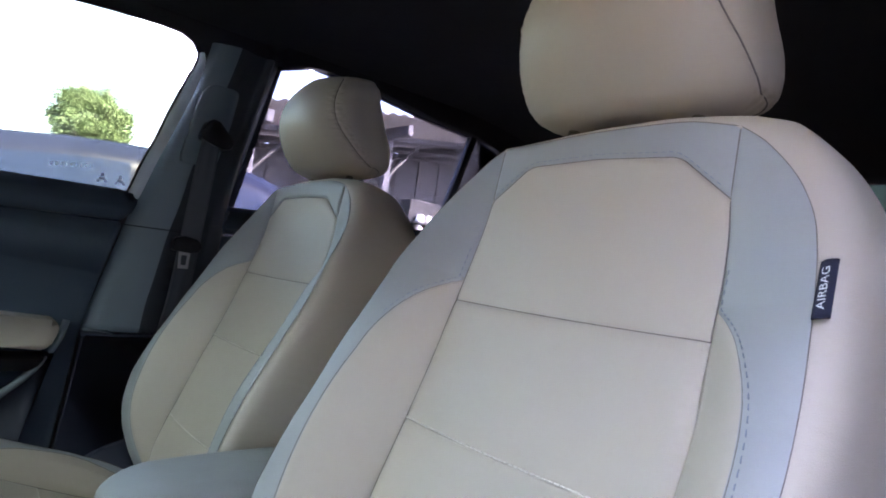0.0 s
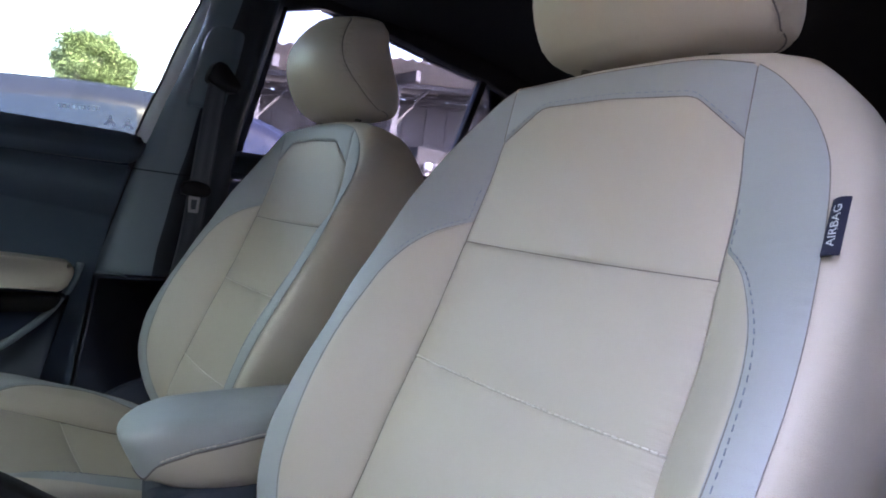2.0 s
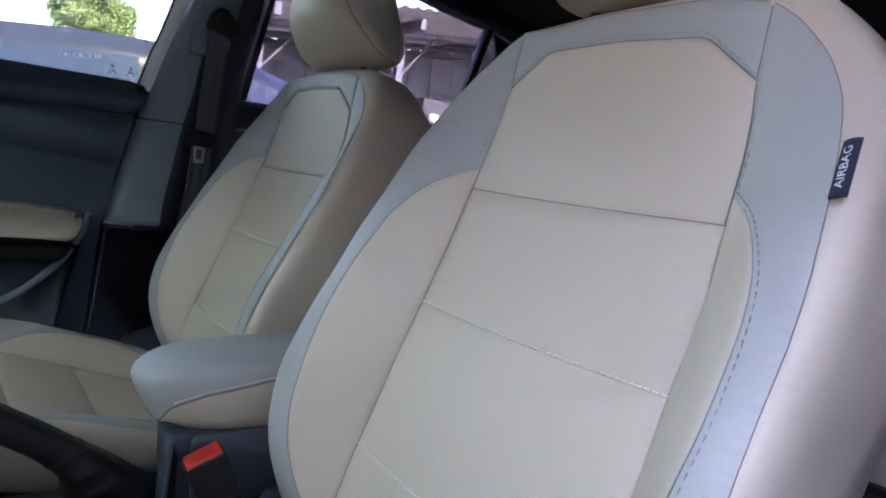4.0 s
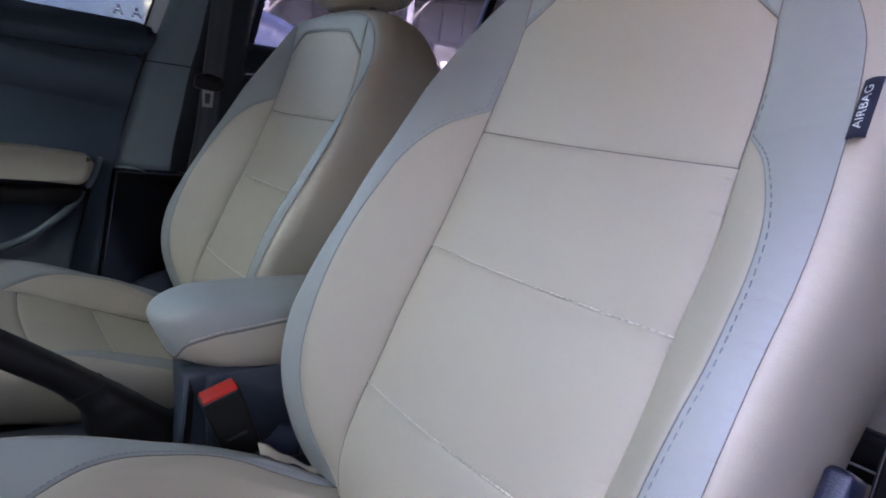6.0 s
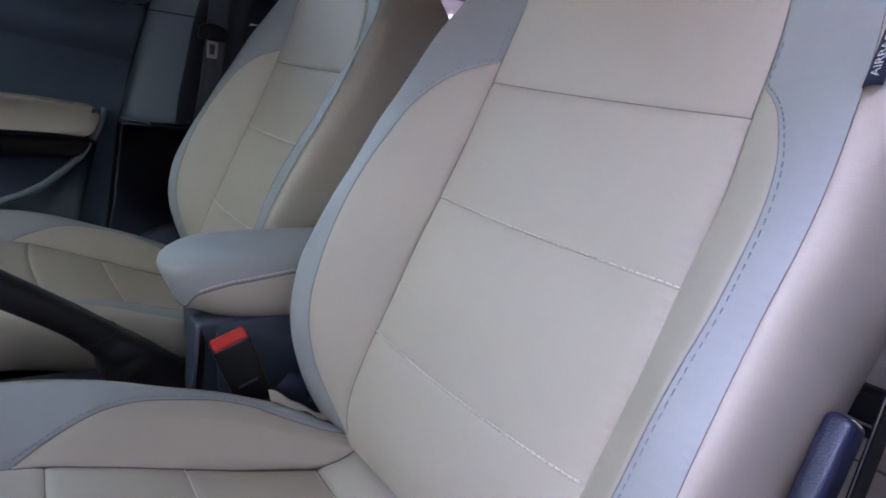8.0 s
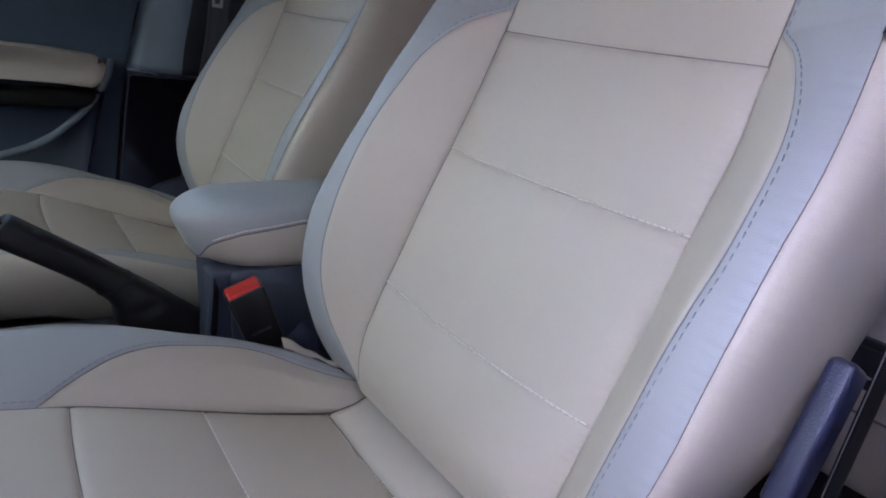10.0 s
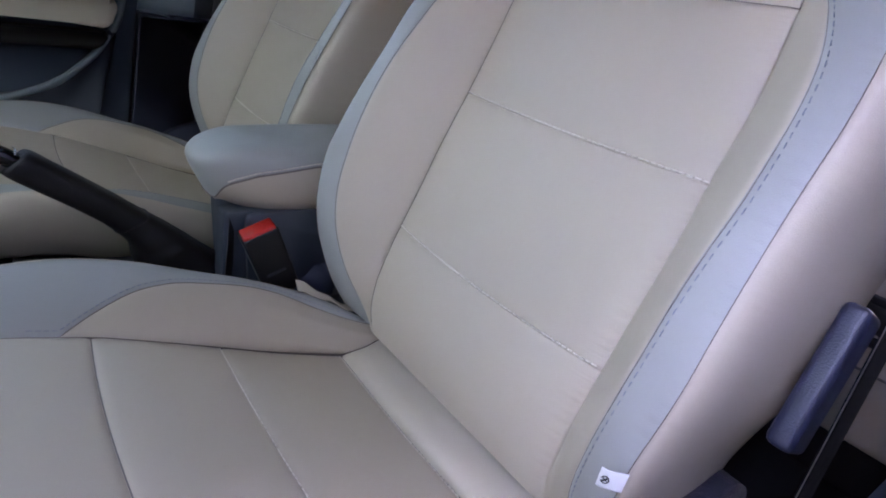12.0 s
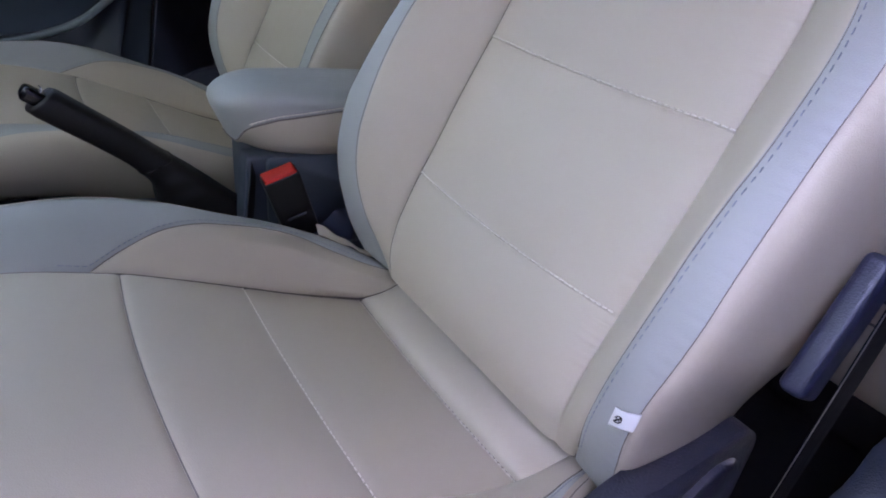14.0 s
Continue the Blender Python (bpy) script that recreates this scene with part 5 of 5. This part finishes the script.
def sill(s):
    prof = rounded([(-1.0, -0.30), (-1.0, -0.14), (-0.20, -0.13), (0.0, 0.02), (0.04, 0.19), (0.22, 0.22), (0.40, -0.12), (1.0, -0.13), (1.0, -0.30)], 0.03)
    bm = plate_bm(prof, side_x(s, 0.84), side_x(s, 0.694), 0.02, 4)
    return tagged(part("door_sill", bm, PLASTIC), "dark plastic door sill and pillar foot", "door sill", kind="structure")


sill(1)


tagged(part("pillar_front", plate_bm([(-1.78, 0.50), (-1.10, 0.55), (-1.07, 0.80), (-0.92, 0.90), (-0.92, 1.02), (-1.80, 0.58)], 0.47, 0.382, 0.008), LINING), "dark pillar and quarter panel ahead of the open door", "pillar", kind="structure")
tagged(part("roof_rail", plate_bm([(-1.60, 0.53), (-0.95, 0.90), (-0.70, 0.975), (0.09, 1.0), (0.09, 1.09), (-0.95, 1.02), (-1.66, 0.56)], 0.455, 0.395, 0.008), LINING), "black rail over the open door", "roof rail", kind="structure")


def rear_bench():
    b = empty("rear_bench", (MID, 0.9, -0.2))
    o = Vector((-MID, -0.9, 0.2))

    def add(name, bm, m, label=""):
        bmesh.ops.transform(bm, matrix=Matrix.Translation(o), verts=bm.verts)
        return part(name, bm, m, b, label)
    for x0, x1 in ((-1.06, -0.58), (-0.57, -0.15), (-0.14, 0.34)):
        add("cushion", plate_bm(rounded([(0.76, -0.15), (0.735, 0.09), (0.77, 0.15), (1.14, 0.10), (1.16, -0.15)], 0.04), x0, x1, 0.03, 4), BEIGE, "beige leather bench cushion")
        add("backrest", plate_bm(rounded([(1.02, 0.12), (1.28, 0.66), (1.36, 0.68), (1.42, 0.62), (1.20, 0.05)], 0.04), x0, x1, 0.03, 4), BEIGE, "beige leather bench back")
        bm = bmesh.new()
        tube_into(bm, [(x0 + 0.03, 0.7435, 0.0), (x1 - 0.03, 0.7435, 0.0)], 0.0022, 6)
        add("piping", bm, SEAM, "seam along the cushion's front")
        add("valance", plate_bm([(0.82, -0.258), (0.82, -0.14), (1.1, -0.14), (1.1, -0.258)], x0, x1), CARPET, "dark bench foot")
    return tagged(b, "beige leather rear bench seat", "rear seat")


rear_bench()


def bench_buckle():
    """A dark moulded socket in the bench's front edge, with the buckle's steel edge across it."""
    b = empty("belt_buckle", (0.146, 0.744, 0.084))
    part("socket", box_bm(-0.036, 0.036, -0.010, 0.030, -0.042, 0.040, 0.009, 4), BLACK, b, "black plastic buckle socket")
    bm = box_bm(-0.024, 0.024, -0.020, 0.010, -0.012, 0.030, 0.006, 3)
    part("housing", bm, RUBBER, b, "black plastic buckle housing")
    part("tongue_edge", box_bm(-0.022, 0.022, -0.0215, -0.019, -0.016, -0.0125), STEEL, b, "steel edge of the buckle")
    return tagged(b, "black belt buckle in the rear bench's front", "belt buckle")


bench_buckle()
p = tagged(part("rear_window", plate_bm([(1.71, 0.930), (1.92, 0.60), (1.923, 0.603), (1.713, 0.933)], -1.05, 0.33), REARGLASS, smooth=False), "green-tinted rear window", "window", kind="structure")

p = tagged(part("windscreen", plate_bm([(-1.0, 0.945), (-1.005, 0.948), (-1.72, 0.530), (-1.715, 0.527)], -1.10, 0.38), SCREEN, smooth=False), "green-tinted windscreen", "window", kind="structure")

# ---- outside ----
GROUND = -0.62
# Added out of view to limit sun and sky through the open door.
tagged(part("wall_shade_door", box_bm(1.55, 1.75, -2.2, -0.9, GROUND, 3.2), SHADE_WALL, smooth=False), "unseen grey wall added to shade the open door", "wall", kind="structure")
# Taller unseen blocker, added to keep sun and side light off seat and rear.
tagged(part("wall_shade_rear", box_bm(1.55, 1.75, -0.9, 9.0, GROUND, 5.0), SHADE_WALL, smooth=False), "unseen tall grey wall added to shade the car's rear", "wall", kind="structure")
# Unseen reflector added ahead: cuts the low sky, warms the upper seats.
tagged(part("wall_bounce_ahead", box_bm(-9.0, 10.0, -7.2, -7.0, GROUND, 2.2), BOUNCE_WALL), "unseen ochre wall added ahead for warm bounce light", "wall", kind="structure")
tagged(part("ground", box_bm(-3000, 3000, -3000, 3000, GROUND - 0.5, GROUND), SOIL), "dusty bare ground round the car", "ground", kind="structure")


def parked_car():
    """A dark saloon beside the car, nose towards the front."""
    car = empty("parked_car", (-3.35, 0.2, GROUND))
    def prof(y):
        """Heights of sill, belt and roof along the car."""
        roof = np.interp(y, [-2.35, -2.1, -1.5, -0.9, -0.4, -0.1, 0.2, 0.6, 0.75, 0.9, 1.2, 1.5, 1.9, 2.15], [0.62, 0.80, 0.99, 1.36, 1.50, 1.540, 1.558, 1.553, 1.530, 1.48, 1.32, 1.16, 1.08, 0.80])
        beltline = np.interp(y, [-2.35, -2.1, -1.2, 0.0, 1.6, 1.9, 2.15], [0.60, 0.76, 0.93, 0.98, 1.04, 1.02, 0.78])
        return 0.25, beltline, roof
    rows = []
    ys = np.linspace(-2.35, 2.15, 70)
    for y in ys:
        lo, be, ro = prof(y)
        hw = 0.86 * (1 - 0.25 * max(0, abs(y + 0.1) - 1.7) ** 2)
        top = max(0.0, ro - be)
        sec = [(-hw * 0.92, lo), (-hw, lo + 0.2), (-hw, be - 0.15), (-hw * 0.97, be), (-hw * 0.94, be + 0.02)]
        inw = min(1, top / 0.4)
        sec += [(-hw * (0.94 - 0.17 * inw * k), be + 0.02 + (top - 0.06 * inw) * k * 0.92) for k in (0.35, 0.7, 0.92, 1.0)]
        sec += [(-hw * (0.70 - 0.0 * inw), be + top * 0.985 + 0.01), (-hw * 0.4, be + top + 0.015), (0, be + top + 0.02)]
        full = sec + [(-x, z) for x, z in sec[-2::-1]]
        rows.append([(x, y, z) for x, z in full])
    body = put("body", grid_mesh("body", np.array(rows), None), PAINT, car, "dark glossy metallic bodywork")
    bm = bmesh.new()
    bm.from_mesh(body.data)
    bmesh.ops.recalc_face_normals(bm, faces=bm.faces)
    bm.to_mesh(body.data)
    bm.free()
    for s in (-1, 1):
        for y0, y1 in ((-0.72, 0.12), (0.20, 1.22)):
            G = []
            for k in np.linspace(0.12, 0.985, 8):
                row = []
                for y in np.linspace(y0, y1, 14):
                    lo, be, ro = prof(y)
                    top = ro - be
                    inw = min(1, top / 0.4)
                    row.append((s * (0.86 * (0.94 - 0.17 * inw * k) + 0.004), y, be + 0.02 + (top - 0.06 * inw) * k * 0.92))
                G.append(row)
            put("side_window", grid_mesh("side_window", np.array(G), (s, 0, 0)), CARGLASS, car, "dark reflecting side window")
        bm = bmesh.new()
        tube_into(bm, [(s * 0.838, y, prof(y)[1] + 0.028) for y in np.linspace(-0.6, 1.25, 30)], 0.008, 8)
        part("belt_trim", bm, CHROME, car, "bright window trim")
        for y in (-1.45, 1.30):
            bm = bmesh.new()
            tube_into(bm, [(s * 0.70, y, 0.31), (s * 0.72, y, 0.31), (s * 0.86, y, 0.31), (s * 0.875, y, 0.31)], 0.31, 28)
            wheel = part("wheel", bm, TYRE, car, "black tyre")
            bm = bmesh.new()
            tube_into(bm, [(s * 0.86, y, 0.31), (s * 0.885, y, 0.31)], 0.20, 20)
            part("rim", bm, STEEL, wheel, "silver wheel rim")
    return tagged(car, "dark glossy saloon parked alongside", "car")


parked_car()


def shed():
    sh = empty("open_shed", (-8.5, 5.5, GROUND))
    # back wall of upright boards, posts, rafters and a sheet roof that climbs along the shed
    top = lambda y: 2.80 + 0.16 * (y + 3.1)
    for i in range(34):
        y = -3.0 + i * 0.26
        part("board", box_bm(-0.9 + 0.02 * (i % 2), -0.86 + 0.02 * (i % 2), y, y + 0.256, 0, top(y) - 0.05), BOARD, sh, smooth=False)
    for y in (-2.9, -0.85, 1.3, 3.4, 5.5):
        part("post", box_bm(1.35, 1.45, y - 0.05, y + 0.05, 0, top(y) - 0.1), TIMBER, sh, "grey timber post", False)
        part("rafter", plate_bm([(y - 0.04, top(y) - 0.14), (y + 0.04, top(y) - 0.14), (y + 0.04, top(y)), (y - 0.04, top(y))], -1.0, 1.9), TIMBER, sh, "sunlit rafter", False)
        bm = bmesh.new()
        tube_into(bm, [(1.41, y, top(y) - 0.75), (1.41, y + 0.65, top(y + 0.65) - 0.1)], 0.026, 6)
        part("brace", bm, CUPBOARD, sh, "slanting timber brace", False)
    for x in (-0.8, 0.3, 1.41):
        bm = bmesh.new()
        tube_into(bm, [(x, -3.3, top(-3.3) - 0.16), (x, 6.0, top(6.0) - 0.16)], 0.055, 4)
        part("beam", bm, TIMBER, sh, "timber beam", False)
    G = []
    for j, y in enumerate(np.linspace(-3.4, 6.2, 240)):
        G.append([(x, y, top(y) + 0.03 + 0.10 * (x + 1) / 3 + 0.022 * math.sin(j * 1.3)) for x in (-1.1, 0.4, 1.95)])
    put("roof_sheet", grid_mesh("roof_sheet", np.array(G), (0, 0, 1)), SHEET, sh, "weathered corrugated roof sheet")
    for y, w, h in ((0.1, 1.1, 0.9), (2.2, 0.9, 1.4)):
        part("crate", box_bm(-0.5, 0.3, y, y + w, 0, h, 0.01), BOARD, sh, "dark stacked crate")
    return tagged(sh, "open timber shed with dark boards and sheet roof", "shed")


shed()


def storage_rack():
    """A dark cupboard by the shed with two ledges for jars."""
    r = empty("storage_rack", (-6.42, 4.95, GROUND))
    h = -GROUND
    part("body", box_bm(-0.12, 0.10, -0.36, 0.36, 0.0, 1.49 + h, 0.01), CUPBOARD, r, "dark painted cupboard body", False)
    for z in (1.185, 1.062):
        part("ledge", box_bm(0.10, 0.24, -0.36, 0.36, z + h - 0.018, z + h), CUPBOARD, r, smooth=False)
    return tagged(r, "dark wooden cupboard standing before the shed", "cupboard")


storage_rack()


def white_jar(at, wide):
    bm = bmesh.new()
    bmesh.ops.create_cone(bm, cap_ends=True, segments=20, radius1=wide / 2, radius2=wide / 2.2, depth=0.105, matrix=Matrix.Translation((0, 0, 0.0525)))
    bmesh.ops.bevel(bm, geom=bm.edges[:], offset=0.012, segments=3, affect="EDGES", profile=0.5)
    ob = part("white_jar", bm, WHITE)
    ob.location = at
    return tagged(ob, "small white jar on the dark cupboard's ledge", "jar", "jars on the ledges")


for y, z, wide in ((4.735, 1.185, 0.125), (4.905, 1.185, 0.105), (4.725, 1.062, 0.11), (4.890, 1.062, 0.09)):
    white_jar((-6.25, y, z), wide)


def tree(at, crown, height, label, seed):
    rnd = random.Random(seed)
    t = empty("tree", at)
    bm = bmesh.new()
    rings = np.linspace(0, 1, 9)
    tube_into(bm, [(0.12 * math.sin(k * 3), 0.1 * k, (height - crown[2]) * k) for k in rings], 0.22, 10)
    tips = []
    for i in range(14):
        a, e = rnd.uniform(0, 6.28), rnd.uniform(0.2, 1.3)
        base = np.array((0.1, 0.1, (height - crown[2]) * rnd.uniform(0.6, 1.0)))
        tip = np.array((math.cos(a) * crown[0] * 0.8 * math.cos(e), math.sin(a) * crown[1] * 0.65 * math.cos(e), height - crown[2] + crown[2] * 0.8 * math.sin(e)))
        tube_into(bm, [base, (base + tip) / 2 + [0, 0, 0.15], tip], 0.05, 6)
        tips.append(tip)
    part("trunk", bm, BARK, t, "brown trunk and limbs")
    V, Fc = [], []
    balls = []
    while len(balls) < 60:
        q = np.array([rnd.uniform(-1, 1) for _ in range(3)])
        if np.linalg.norm(q) < 1:
            balls.append(np.array((0, 0, height - crown[2] * 0.7)) + q * np.array(crown) * (0.75, 0.75, 0.72))
    for tip in tips + balls:
        rad = rnd.uniform(0.35, 0.75) * crown[0] * 0.5
        for _ in range(800):
            p = tip + np.array([rnd.gauss(0, 0.5) for _ in range(3)]) * rad
            d = np.array([rnd.gauss(0, 1) for _ in range(3)])
            d /= np.linalg.norm(d)
            e = np.cross(d, [rnd.gauss(0, 1) for _ in range(3)])
            e /= np.linalg.norm(e) + 1e-9
            s = rnd.uniform(0.03, 0.06)
            k = len(V)
            V += [p - d * s, p + e * s * 0.45, p + d * s, p - e * s * 0.45]
            Fc.append((k, k + 1, k + 2, k + 3))
    me = bpy.data.meshes.new("crown")
    me.from_pydata([tuple(v) for v in V], [], Fc)
    put("crown", me, LEAF, t, "green leafy crown")
    return tagged(t, label, "tree", "trees")


tree((-25.0, 3.80, GROUND), (1.3, 1.75, 1.75), 6.15, "leafy green tree beyond the parked car", 3)
tree((-30.0, 0.4, GROUND), (1.4, 2.2, 0.8), 2.9, "low green tree farther off", 5)
